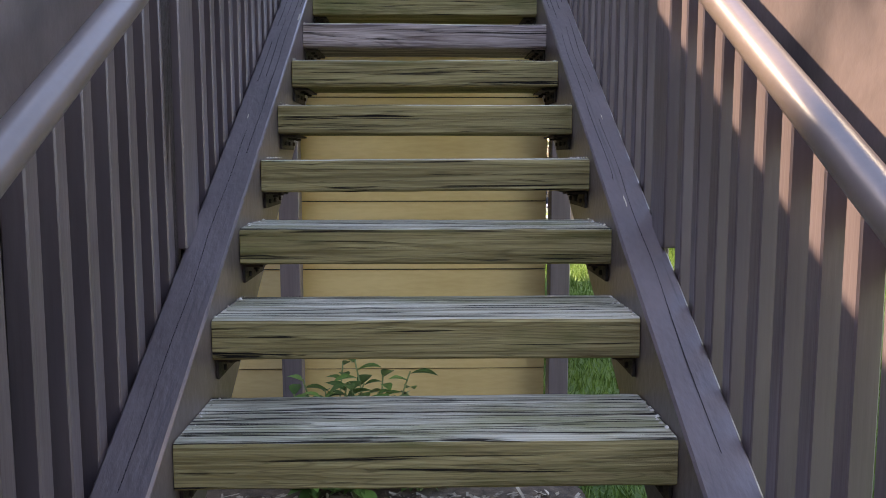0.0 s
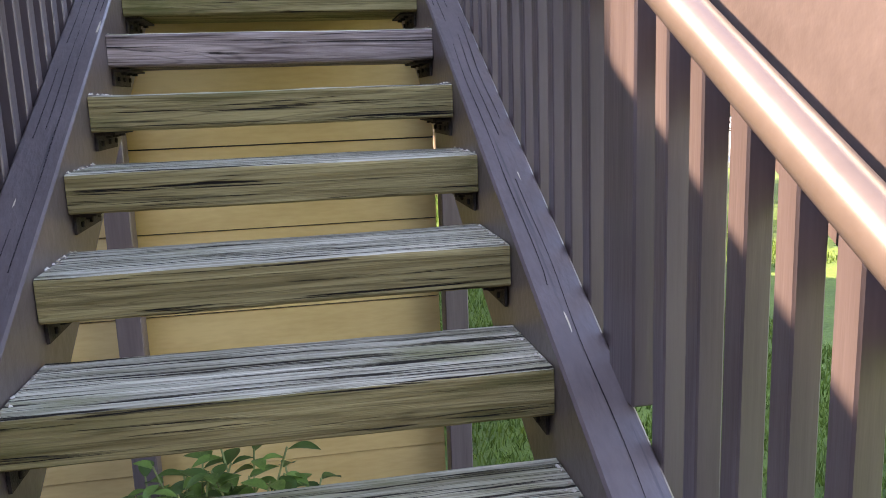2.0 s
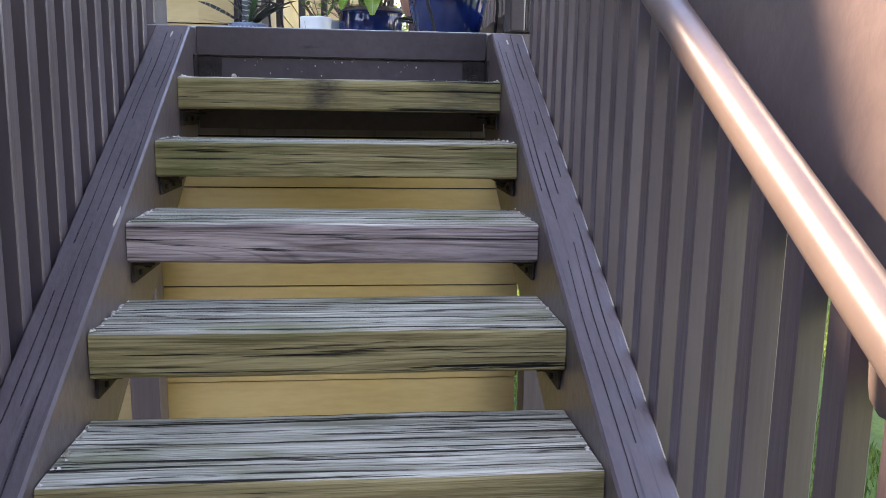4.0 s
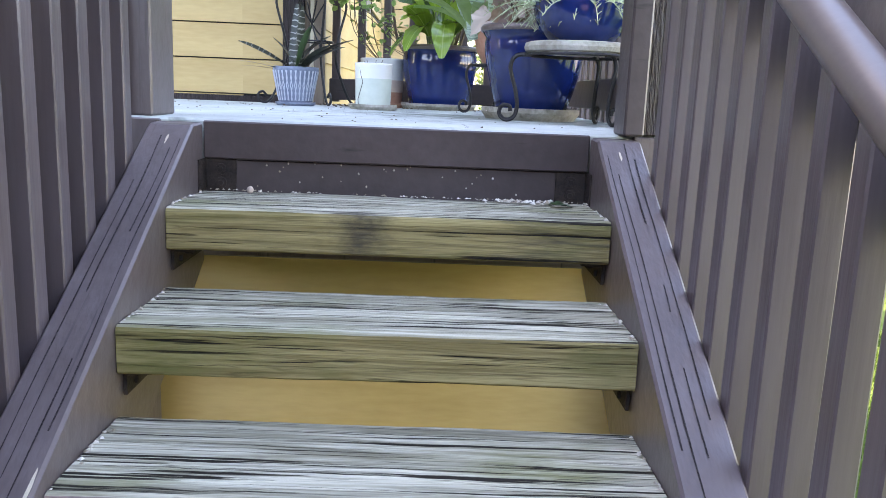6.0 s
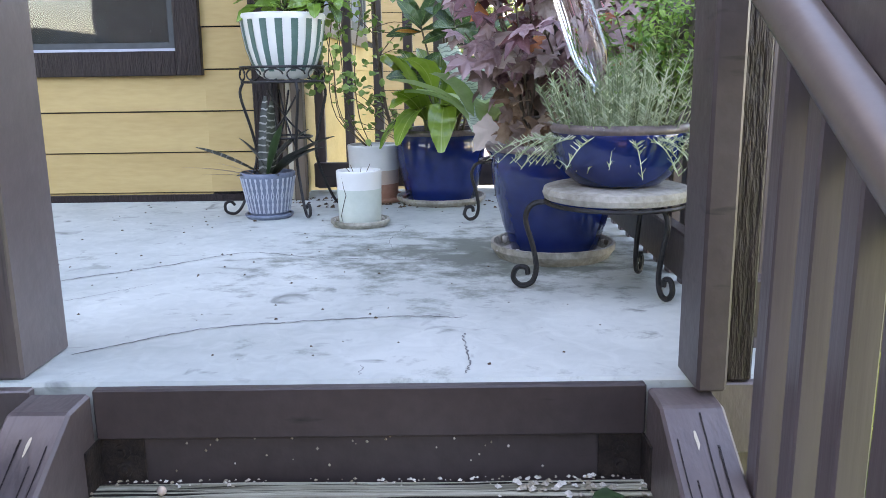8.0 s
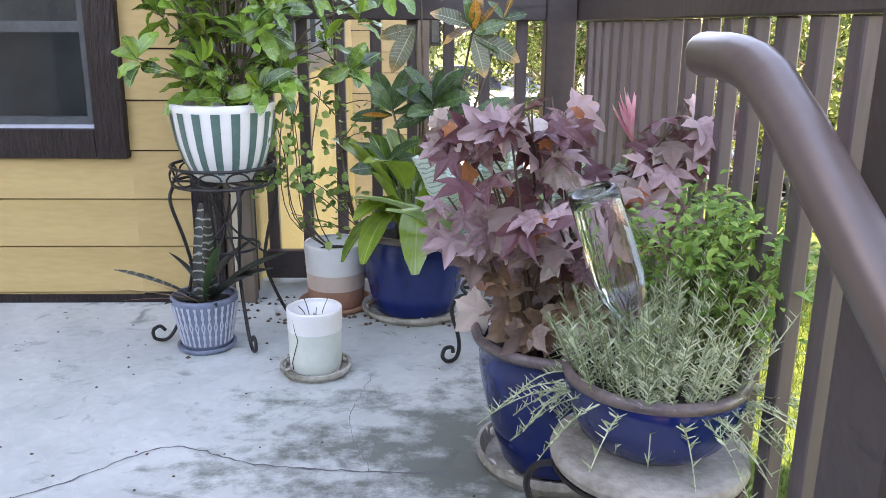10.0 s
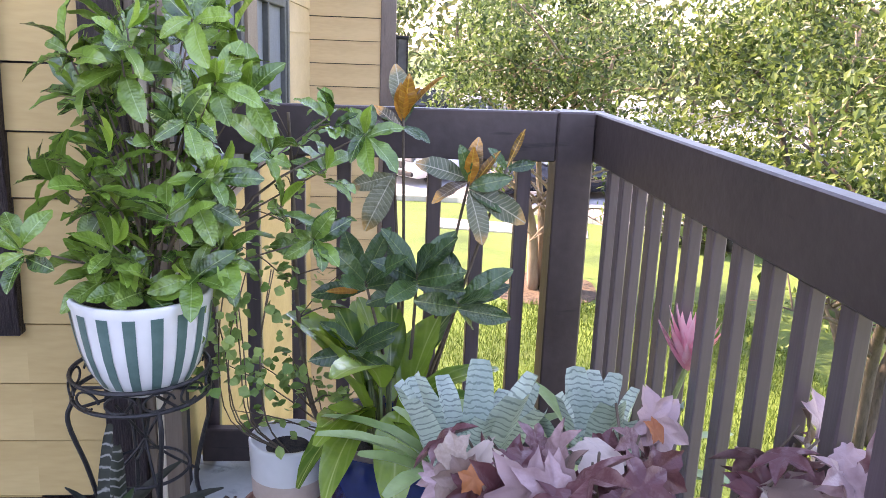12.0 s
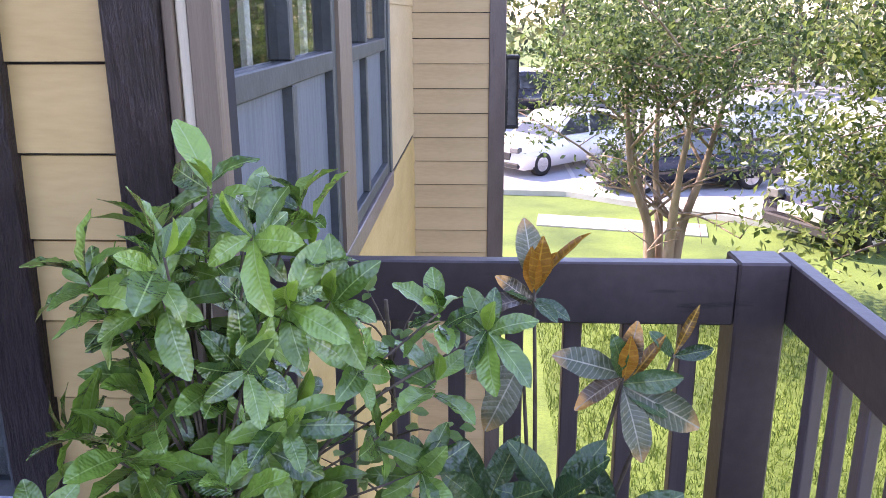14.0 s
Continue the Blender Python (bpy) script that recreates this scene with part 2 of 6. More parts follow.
def stained(m, centre, radius, colour, size=5.0, grain=(1, 1, 1), weight=0.26, full=0.74):
    """Mildew that gathers round one place of a floor, broken up by noise."""
    t = m.node_tree
    n, lk = t.nodes, t.links.new
    b = n["Principled BSDF"]
    old = b.inputs["Base Color"].links[0].from_socket
    tc, mp, gr = n.new("ShaderNodeTexCoord"), n.new("ShaderNodeMapping"), n.new("ShaderNodeTexGradient")
    mp.vector_type = "TEXTURE"
    mp.inputs["Location"].default_value, mp.inputs["Scale"].default_value = centre, (radius, radius * 0.75, 3.0)
    lk(tc.outputs["Object"], mp.inputs[0])
    gr.gradient_type = "SPHERICAL"
    lk(mp.outputs[0], gr.inputs[0])
    nz = n.new("ShaderNodeTexNoise")
    nz.inputs["Scale"].default_value, nz.inputs["Detail"].default_value, nz.inputs["Roughness"].default_value = size, 9.0, 0.72
    st = n.new("ShaderNodeMapping")
    st.inputs["Scale"].default_value = grain
    lk(tc.outputs["Object"], st.inputs[0])
    lk(st.outputs[0], nz.inputs[0])
    mu = n.new("ShaderNodeMath")
    mu.operation = "MULTIPLY_ADD"
    lk(gr.outputs[1], mu.inputs[0])
    mu.inputs[1].default_value = weight
    lk(nz.outputs[0], mu.inputs[2])
    rg = n.new("ShaderNodeMapRange")
    rg.inputs[1].default_value, rg.inputs[2].default_value, rg.inputs[4].default_value = 0.58, full, 0.85
    lk(mu.outputs[0], rg.inputs[0])
    mx = n.new("ShaderNodeMix")
    mx.data_type = "RGBA"
    lk(rg.outputs[0], mx.inputs[0])
    lk(old, mx.inputs[6])
    mx.inputs[7].default_value = (*colour, 1)
    lk(mx.outputs[2], b.inputs["Base Color"])


M["top_knot"] = wood("knotted_tread_top", (0.30, 0.275, 0.190), (0.72, 0.68, 0.52), (0.026, 0.022, 0.016), 0.545, 1.0, moss=(0.20, 0.205, 0.075))
M["face_knot"] = wood("knotted_tread_face", (0.235, 0.185, 0.078), (0.43, 0.355, 0.165), (0.018, 0.014, 0.010), 0.595, 1.0, moss=(0.105, 0.120, 0.032))
for key in ("top_knot", "face_knot"):
    stained(M[key], (-0.06, 0.0, -0.03), 0.11, (0.05, 0.044, 0.036), 11.0, (1, 3, 3), 0.36, 0.95)
    stained(M[key], (0.36, 0.05, -0.015), 0.22, (0.07, 0.062, 0.05), 9.0, (0.7, 7, 9), 0.24, 0.85)
stained(M["deck"], (0.22, 3.50, DECK_TOP), 0.85, (0.10, 0.115, 0.085), 8.0, (0.8, 1, 1), 0.27)
M["crack"] = mat("crack_dirt", (0.10, 0.10, 0.10), (0.20, 0.20, 0.19), 20, 0.9)
M["iron"] = mat("black_wrought_iron", (0.012, 0.012, 0.013), (0.04, 0.038, 0.036), 25, 0.45, 0.3, metal=0.4)
M["rust"] = mat("rusty_steel_bracket", (0.02, 0.016, 0.014), (0.07, 0.05, 0.04), 30, 0.7, 0.5, metal=0.5)
M["pipe"] = mat("brown_painted_steel_pipe", (0.105, 0.080, 0.068), (0.130, 0.100, 0.086), 8, 0.30, 0.05, spec=0.6)
M["grass"] = mat("lawn", (0.038, 0.075, 0.010), (0.125, 0.195, 0.030), 0.8, 0.9, 0.8, fine=40, dark=(0.05, 0.06, 0.02), dark_at=0.66, dark_scale=0.25, bscale=60)
M["blade"] = mat("grass_blades", (0.05, 0.10, 0.012), (0.145, 0.225, 0.038), 3, 0.7, rnd=0.5, island=True, trans=0.3)
M["lot"] = mat("sun_bleached_asphalt", (0.30, 0.30, 0.31), (0.42, 0.42, 0.42), 0.5, 0.85, 0.3, fine=60)
M["kerb"] = mat("concrete_kerb", (0.42, 0.41, 0.38), (0.55, 0.54, 0.5), 2.0, 0.85, 0.3, fine=20)
M["mulch"] = mat("bark_mulch", (0.05, 0.032, 0.02), (0.16, 0.11, 0.07), 18, 0.95, 1.0)
M["chip"] = mat("bark_chip", (0.06, 0.04, 0.025), (0.42, 0.34, 0.25), 12, 0.9, rnd=0.9, island=True)
M["soil"] = mat("potting_soil", (0.012, 0.010, 0.008), (0.06, 0.048, 0.036), 40, 0.95, 1.0)
M["bark"] = mat("smooth_pale_bark", (0.17, 0.12, 0.08), (0.38, 0.29, 0.21), 2.0, 0.8, 0.5, (2, 2, 0.5), fine=5)
M["bark_dark"] = mat("rough_bark", (0.05, 0.04, 0.03), (0.14, 0.11, 0.08), 4.0, 0.9, 0.8, (2, 2, 0.5))
M["leaf_tree"] = mat("tree_leaves", (0.026, 0.056, 0.014), (0.15, 0.22, 0.065), 1.0, 0.45, rnd=0.9, island=True, trans=0.4)
M["leaf_light"] = mat("light_tree_leaves", (0.034, 0.066, 0.014), (0.175, 0.24, 0.060), 1.0, 0.45, rnd=0.95, island=True, trans=0.42)
M["leaf_far"] = mat("far_leaves", (0.030, 0.048, 0.014), (0.155, 0.185, 0.06), 0.3, 0.6, rnd=0.95, island=True, trans=0.3)
M["leaf_gloss"] = veined("glossy_green_leaf", (0.024, 0.078, 0.012), (0.20, 0.36, 0.052), (0.28, 0.42, 0.12), 130.0, 0.8, 0.0014, 0.0, 0.22, 0.8, 1.0, 0.75, coat=0.4)
M["leaf_weed"] = mat("weed_leaf", (0.045, 0.10, 0.02), (0.13, 0.24, 0.05), 9.0, 0.45, 0.3, rnd=0.7, trans=0.25)
M["leaf_new"] = veined("fresh_green_leaf", (0.15, 0.31, 0.025), (0.36, 0.55, 0.07), (0.42, 0.55, 0.16), 130.0, 0.8, 0.0014, 0.06, 0.28, 0.7, 0.7, 0.5, 0.25, coat=0.2)
M["leaf_small"] = mat("small_green_leaf", (0.12, 0.23, 0.045), (0.33, 0.46, 0.13), 5.0, 0.5, rnd=0.6, island=True, trans=0.3)
M["leaf_croton"] = veined("dark_croton_leaf", (0.016, 0.052, 0.016), (0.055, 0.125, 0.032), (0.22, 0.28, 0.09), 75.0, 0.6, 0.0018, 0.16, 0.28, 0.6, 0.8, 0.6, 0.1, coat=0.2)
M["leaf_croton_red"] = veined("bronze_croton_leaf", (0.045, 0.046, 0.020), (0.14, 0.095, 0.050), (0.40, 0.31, 0.20), 75.0, 0.6, 0.0020, 0.40, 0.32, 0.6, 0.7, 0.8, 0.15, tip=(0.70, 0.34, 0.07), tip_at=0.135, coat=0.2)
M["leaf_croton_pale"] = veined("pale_croton_leaf", (0.075, 0.105, 0.046), (0.21, 0.22, 0.12), (0.50, 0.47, 0.32), 75.0, 0.6, 0.0022, 0.32, 0.34, 0.6, 0.8, 0.6, 0.2, tip=(0.58, 0.34, 0.12), tip_at=0.165, coat=0.2)
M["leaf_croton_orange"] = veined("orange_croton_leaf", (0.13, 0.075, 0.012), (0.50, 0.20, 0.02), (0.62, 0.34, 0.04), 75.0, 0.6, 0.002, 0.4, 0.32, 0.6, 0.8, 1.0, 0.2)
M["leaf_purple"] = mat("dusky_purple_leaf", (0.15, 0.055, 0.058), (0.50, 0.345, 0.335), 9.0, 0.36, 0.6, rnd=0.95, trans=0.2, dark=(0.46, 0.36, 0.35), dark_at=0.62, dark_scale=16)
M["leaf_brown"] = mat("olive_brown_leaf", (0.22, 0.125, 0.07), (0.46, 0.32, 0.21), 8.0, 0.5, 0.4, rnd=0.8, trans=0.2)
M["leaf_grey"] = mat("greyed_brown_leaf", (0.28, 0.19, 0.15), (0.58, 0.48, 0.40), 9.0, 0.45, 0.5, rnd=0.8, trans=0.2)
M["leaf_orange"] = mat("orange_leaf", (0.34, 0.10, 0.035), (0.58, 0.22, 0.08), 8.0, 0.5, rnd=0.8, trans=0.3)
M["leaf_strap"] = veined("broad_strap_leaf", (0.050, 0.135, 0.016), (0.26, 0.40, 0.045), (0.38, 0.48, 0.12), 9.0, 4.0, 0.003, 0.2, 0.27, 0.7, 0.3, 0.8, 0.25, coat=0.5)
M["leaf_brom"] = veined("silver_banded_leaf", (0.34, 0.44, 0.34), (0.62, 0.72, 0.60), (0.36, 0.48, 0.36), 9.0, 0.2, 0.0, 0.2, 0.5, 0.4, 0.5, 0.6, 0.1, band=((0.10, 0.16, 0.13), 84.0, 0.45, 0.62))
M["leaf_brom_green"] = veined("soft_green_strap_leaf", (0.16, 0.27, 0.075), (0.36, 0.48, 0.19), (0.40, 0.52, 0.26), 9.0, 0.2, 0.0, 0.2, 0.4, 0.5, 0.3, 0.6, 0.15)
M["leaf_band"] = veined("dark_banded_leaf", (0.012, 0.018, 0.012), (0.045, 0.050, 0.030), (0.06, 0.07, 0.05), 30.0, 0.3, 0.0, 0.2, 0.42, 0.5, 0.3, 0.6, 0.05, band=((0.36, 0.36, 0.31), 45.0, 0.60, 0.9))
M["leaf_dark"] = veined("blackish_strap_leaf", (0.010, 0.014, 0.010), (0.035, 0.040, 0.026), (0.05, 0.06, 0.04), 30.0, 0.3, 0.0, 0.2, 0.42, 0.5, 0.3, 0.6, 0.05)
M["leaf_paddle"] = veined("deep_green_paddle_leaf", (0.025, 0.060, 0.022), (0.055, 0.11, 0.04), (0.10, 0.18, 0.07), 9.0, 4.0, 0.0, 0.2, 0.35, 0.6, 0.2, 0.5, 0.1)
M["leaf_parsley"] = mat("parsley_leaf", (0.085, 0.22, 0.03), (0.28, 0.47, 0.09), 8.0, 0.45, rnd=0.6, island=True, trans=0.3)
M["rosemary"] = mat("grey_green_needles", (0.24, 0.31, 0.15), (0.60, 0.66, 0.44), 5.0, 0.7, rnd=0.7, island=True, trans=0.2)
M["stem"] = mat("woody_stem", (0.07, 0.05, 0.03), (0.17, 0.13, 0.09), 12.0, 0.8, 0.4)
M["stem_green"] = mat("green_stem", (0.10, 0.14, 0.04), (0.20, 0.24, 0.09), 12.0, 0.6)
M["pink"] = mat("pink_bract", (0.78, 0.26, 0.34), (0.88, 0.52, 0.56), 14.0, 0.5, rnd=0.5, trans=0.25)
M["blue"] = mat("cobalt_glazed_ceramic", (0.003, 0.011, 0.062), (0.008, 0.028, 0.16), 3.0, 0.10, 0.06, fine=6, spec=0.7)
M["blue_rim"] = mat("worn_blue_glaze_rim", (0.08, 0.06, 0.06), (0.22, 0.17, 0.15), 14.0, 0.3, 0.1)
M["white_glaze"] = mat("white_glazed_ceramic", (0.66, 0.67, 0.62), (0.78, 0.78, 0.74), 3.0, 0.3, 0.05)
M["mint_glaze"] = mat("pale_green_crackled_glaze", (0.50, 0.56, 0.47), (0.62, 0.67, 0.58), 6.0, 0.35, 0.1)
M["stripe"] = mat("dark_green_stripe_paint", (0.06, 0.13, 0.11), (0.11, 0.20, 0.17), 8.0, 0.35, 0.05)
M["terracotta"] = mat("terracotta", (0.34, 0.16, 0.10), (0.46, 0.24, 0.16), 10.0, 0.85, 0.2)
M["peach"] = mat("pale_peach_band", (0.56, 0.43, 0.34), (0.66, 0.53, 0.43), 8.0, 0.6, 0.1)
M["slate"] = mat("slate_blue_ceramic", (0.10, 0.13, 0.18), (0.20, 0.24, 0.31), 10.0, 0.45, 0.2)
M["slate_light"] = mat("pale_ridge_glaze", (0.38, 0.41, 0.46), (0.52, 0.55, 0.60), 10.0, 0.5, 0.2)
M["stone"] = mat("lichened_stone", (0.22, 0.20, 0.15), (0.52, 0.49, 0.42), 9.0, 0.9, 0.7, dark=(0.09, 0.09, 0.05), dark_at=0.58, dark_scale=7)
M["pebble"] = mat("pebbles", (0.25, 0.21, 0.16), (0.62, 0.58, 0.5), 5, 0.8, 0.2, rnd=0.7)
M["crumb"] = mat("pale_crumbs", (0.35, 0.29, 0.2), (0.75, 0.7, 0.6), 30, 0.9, rnd=0.6, island=True)
M["glass"] = glass("clear_glass", (0.97, 0.99, 0.98), 1.38)
M["pane"] = glass("window_glass", (0.75, 0.8, 0.8), 1.5)
M["screen"] = mat("blue_grey_insect_screen", (0.085, 0.105, 0.13), (0.14, 0.165, 0.19), 5.0, 0.55, 0.2, (10, 10, 0.6), fine=6)
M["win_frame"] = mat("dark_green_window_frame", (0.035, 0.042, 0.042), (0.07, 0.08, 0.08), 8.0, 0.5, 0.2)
M["win_white"] = mat("white_curtain", (0.55, 0.56, 0.56), (0.72, 0.73, 0.73), 3.0, 0.8, 0.2, (20, 20, 0.2))
# near-black: the dimness indoors is put into the wall colour
M["room"] = mat("shade_dark_room_wall", (0.016, 0.016, 0.018), (0.034, 0.033, 0.034), 3.0, 0.9)
M["roof"] = mat("grey_roofing", (0.08, 0.08, 0.08), (0.14, 0.13, 0.13), 8.0, 0.9, 0.5)
M["rubber"] = mat("tyre_rubber", (0.012, 0.012, 0.012), (0.03, 0.03, 0.03), 20, 0.8)
M["alloy"] = mat("alloy_rim", (0.45, 0.45, 0.46), (0.6, 0.6, 0.6), 8, 0.35, metal=0.8)
M["car_white"] = mat("white_car_paint", (0.75, 0.75, 0.75), (0.82, 0.82, 0.82), 2, 0.2, spec=0.6)
M["car_black"] = mat("black_car_paint", (0.012, 0.013, 0.016), (0.02, 0.02, 0.025), 2, 0.15, spec=0.7)
M["car_silver"] = mat("silver_car_paint", (0.30, 0.31, 0.33), (0.4, 0.41, 0.42), 2, 0.25, metal=0.4)
M["car_glass"] = mat("dark_car_glass", (0.02, 0.025, 0.03), (0.05, 0.06, 0.07), 2, 0.05, spec=0.8)
M["lamp"] = mat("smoky_lantern_glass", (0.10, 0.10, 0.10), (0.17, 0.17, 0.17), 3, 0.15)

# ---- builders ----
def finish(bm, name, material, parent=None, label="", loc=None, smooth=False):
    me = bpy.data.meshes.new(name)
    bm.normal_update()
    bm.to_mesh(me)
    bm.free()
    for mm in (material if isinstance(material, (list, tuple)) else [material]):
        me.materials.append(mm)
    if smooth:
        me.polygons.foreach_set("use_smooth", [True] * len(me.polygons))
    ob = new(name, me)
    if parent is not None:
        ob.parent = parent
    if loc is not None:
        ob.location = loc
    return tagged(ob, label)


def part(name, bm, material, parent, label="", loc=None, smooth=False):
    return finish(bm, name, material, parent, label, loc, smooth)


def share(name, src, parent, m):
    """Another object on the mesh of src."""
    ob = new(name, src.data)
    ob.parent = parent
    ob.matrix_basis = m
    return ob


def base(name, x, y, z, label="", category="", group="", kind=""):
    ob = new(name)
    ob.location = (x, y, z)
    ob.empty_display_size = 0.1
    return tagged(ob, label, category, group, kind)


def box(bm, x0, x1, y0, y1, z0, z1, bevel=0.0, mi=0):
    r = bmesh.ops.create_cube(bm, size=1.0)
    bmesh.ops.transform(bm, matrix=Matrix.Translation(((x0 + x1) / 2, (y0 + y1) / 2, (z0 + z1) / 2)) @ Matrix.Diagonal((abs(x1 - x0), abs(y1 - y0), abs(z1 - z0), 1)), verts=r["verts"])
    faces = {f for v in r["verts"] for f in v.link_faces}
    for f in faces:
        f.material_index = mi
    if bevel:
        edges = list({e for v in r["verts"] for e in v.link_edges})
        bmesh.ops.bevel(bm, geom=edges, offset=bevel, segments=1, affect="EDGES", profile=0.5, clamp_overlap=True)
    return bm


def bx(*a, **k):
    return box(bmesh.new(), *a, **k)


def prism(pts, axis, a, b):
    """A polygon in the plane across an axis, drawn out from a to b along it."""
    bm = bmesh.new()
    def at(p, s):
        return {"x": (s, p[0], p[1]), "y": (p[0], s, p[1]), "z": (p[0], p[1], s)}[axis]
    lo, hi = [bm.verts.new(at(p, a)) for p in pts], [bm.verts.new(at(p, b)) for p in pts]
    bm.faces.new(lo)
    bm.faces.new(hi[::-1])
    for i in range(len(pts)):
        j = (i + 1) % len(pts)
        bm.faces.new((lo[i], hi[i], hi[j], lo[j]))
    bmesh.ops.recalc_face_normals(bm, faces=bm.faces)
    return bm


def lathe(bm, prof, seg=40, mi=0, at=(0, 0, 0)):
    """Turns (radius, height) pairs round z."""
    rings = []
    for r, z in prof:
        rings.append([bm.verts.new((at[0] + r * math.cos(2 * math.pi * i / seg), at[1] + r * math.sin(2 * math.pi * i / seg), at[2] + z)) for i in range(seg)])
    for a, b in zip(rings, rings[1:]):
        for i in range(seg):
            j = (i + 1) % seg
            bm.faces.new((a[i], a[j], b[j], b[i])).material_index = mi
    return bm


def tube(bm, pts, r, seg=8, taper=None, closed_ends=True):
    """A round bar along points; r, or r to taper."""
    pts = [Vector(p) for p in pts]
    rings, prev = [], None
    for i, p in enumerate(pts):
        d = (pts[min(i + 1, len(pts) - 1)] - pts[max(i - 1, 0)]).normalized()
        if prev is None:
            u = d.orthogonal().normalized()
        else:
            u = (prev - d * prev.dot(d)).normalized()
        prev, v = u, d.cross(u)
        k = i / max(1, len(pts) - 1)
        rr = r if taper is None else r + (taper - r) * k
        rings.append([bm.verts.new(p + (u * math.cos(2 * math.pi * j / seg) + v * math.sin(2 * math.pi * j / seg)) * rr) for j in range(seg)])
    for a, b in zip(rings, rings[1:]):
        for j in range(seg):
            k = (j + 1) % seg
            bm.faces.new((a[j], a[k], b[k], b[j]))
    if closed_ends and seg > 2:
        bm.faces.new(rings[0][::-1])
        bm.faces.new(rings[-1])
    return bm


def spline(pts, n=8):
    """Smooth points through the given ones."""
    p = [Vector(q) for q in pts]
    p = [p[0] * 2 - p[1]] + p + [p[-1] * 2 - p[-2]]
    out = []
    for i in range(1, len(p) - 2):
        for k in range(n):
            t = k / n
            a, b, c, d = p[i - 1:i + 3]
            out.append(0.5 * ((2 * b) + (c - a) * t + (2 * a - 5 * b + 4 * c - d) * t * t + (3 * b - a - 3 * c + d) * t ** 3))
    return out + [p[-2]]


def aim(loc, d, up=(0, 0, 1), s=1.0, twist=0.0):
    """A pose whose y axis runs along d, with z towards up."""
    y = Vector(d).normalized()
    x = y.cross(Vector(up))
    x = x.normalized() if x.length > 1e-4 else Vector((1, 0, 0))
    z = x.cross(y)
    m = Matrix((x, y, z)).transposed().to_4x4()
    return Matrix.Translation(loc) @ m @ pose(0, 0, 0, 0, twist, 0) @ Matrix.Scale(s, 4)


def leaf_bm(L, W, fold=0.25, curl=0.3, seg=5, tip=1.0, wave=0.0, sharp=1.0, bm=None, m=None):
    """A leaf along y from the origin, folded along its midrib and bent over its length."""
    own = bm if bm is not None else bmesh.new()
    rows = []
    for i in range(seg + 1):
        t = i / seg
        w = W * 0.5 * max(0.03, math.sin(math.pi * min(1, t ** tip * 0.97 + 0.015)) ** sharp)
        y = L * t * (1 - 0.15 * abs(curl) * t)
        z = -curl * L * t * t * 0.6
        dz = fold * w + wave * W * 0.1 * math.sin(i * 2.1)
        rows.append([Vector((-w, y, z + dz)), Vector((0, y, z)), Vector((w, y, z + dz + wave * W * 0.06 * math.cos(i * 2.7)))])
    vs = [[own.verts.new(m @ p if m is not None else p) for p in r] for r in rows]
    for a, b in zip(vs, vs[1:]):
        for k in range(2):
            own.faces.new((a[k], a[k + 1], b[k + 1], b[k]))
    return own


def palmate_bm(L, lobes=7, cut=0.45, seed=0):
    """A lobed, maple-like leaf with its stalk at the origin, lying along y; lobes uneven and toothed, tips drooping."""
    q = random.Random(seed + lobes * 13 + int(L * 1000))
    bm = bmesh.new()
    c = bm.verts.new((0, L * 0.24, 0.0))
    rim, n = [], lobes * 6
    reach = [q.uniform(0.84, 1.1) for k in range(lobes + 1)]
    for i in range(n + 1):
        a = radians(-150 + 300 * i / n) + q.uniform(-0.03, 0.03)
        k = i % 6                                   # valley, shoulder, tooth, tip, tooth, shoulder
        f = (1 - cut, 1 - 0.62 * cut, 0.90 - 0.10 * cut, 1.0, 0.86 - 0.10 * cut, 1 - 0.66 * cut)[k]
        a += (0, 0.03, 0.05, 0, -0.05, -0.03)[k] * (7 / lobes)
        r = L * 0.72 * f * reach[i // 6] * (1 - 0.38 * abs(a) / radians(150))
        z = (0.05 * L, 0.03 * L, 0.0, -0.03 * L, 0.0, 0.03 * L)[k] - 0.34 * r * r / L + q.uniform(-0.02, 0.02) * L
        rim.append(bm.verts.new((math.sin(a) * r, L * 0.24 + math.cos(a) * r, z)))
    stalk = bm.verts.new((0, 0, 0))
    for a, b in zip(rim, rim[1:]):
        bm.faces.new((c, b, a))
    bm.faces.new((c, rim[0], stalk))
    bm.faces.new((c, stalk, rim[-1]))
    return bm


class Leaves:
    """Leaves of one plant, as parts that share a few meshes."""
    def __init__(self, parent, name, makers, materials):
        self.parent, self.name, self.makers, self.materials, self.made = parent, name, makers, materials, {}

    def add(self, kind, m, label=""):
        if kind not in self.made:
            ob = part(self.name, self.makers[kind](), self.materials[kind], self.parent, smooth=True)
            self.made[kind] = ob
            ob.matrix_basis = m
            return ob
        return share(self.name, self.made[kind], self.parent, m)


# ---- the setting ----
RISE, GOING, HALF = 0.1675, 0.281, 0.457
DECK, GROUND, WALL = 1.507, -1.005, 4.595
RAIL_Y, RAIL_X = 4.773, 0.674


def string_z(y):
    """Top of the stringers at y."""
    return 0.596 * y + 0.03


# lawn: one sheet to the horizon
bm = bmesh.new()
bmesh.ops.create_grid(bm, x_segments=40, y_segments=40, size=300)
bmesh.ops.translate(bm, verts=bm.verts, vec=(0, 60, GROUND))
tagged(finish(bm, "ground", M["grass"]), "sunlit green lawn round the house", "lawn", kind="structure")
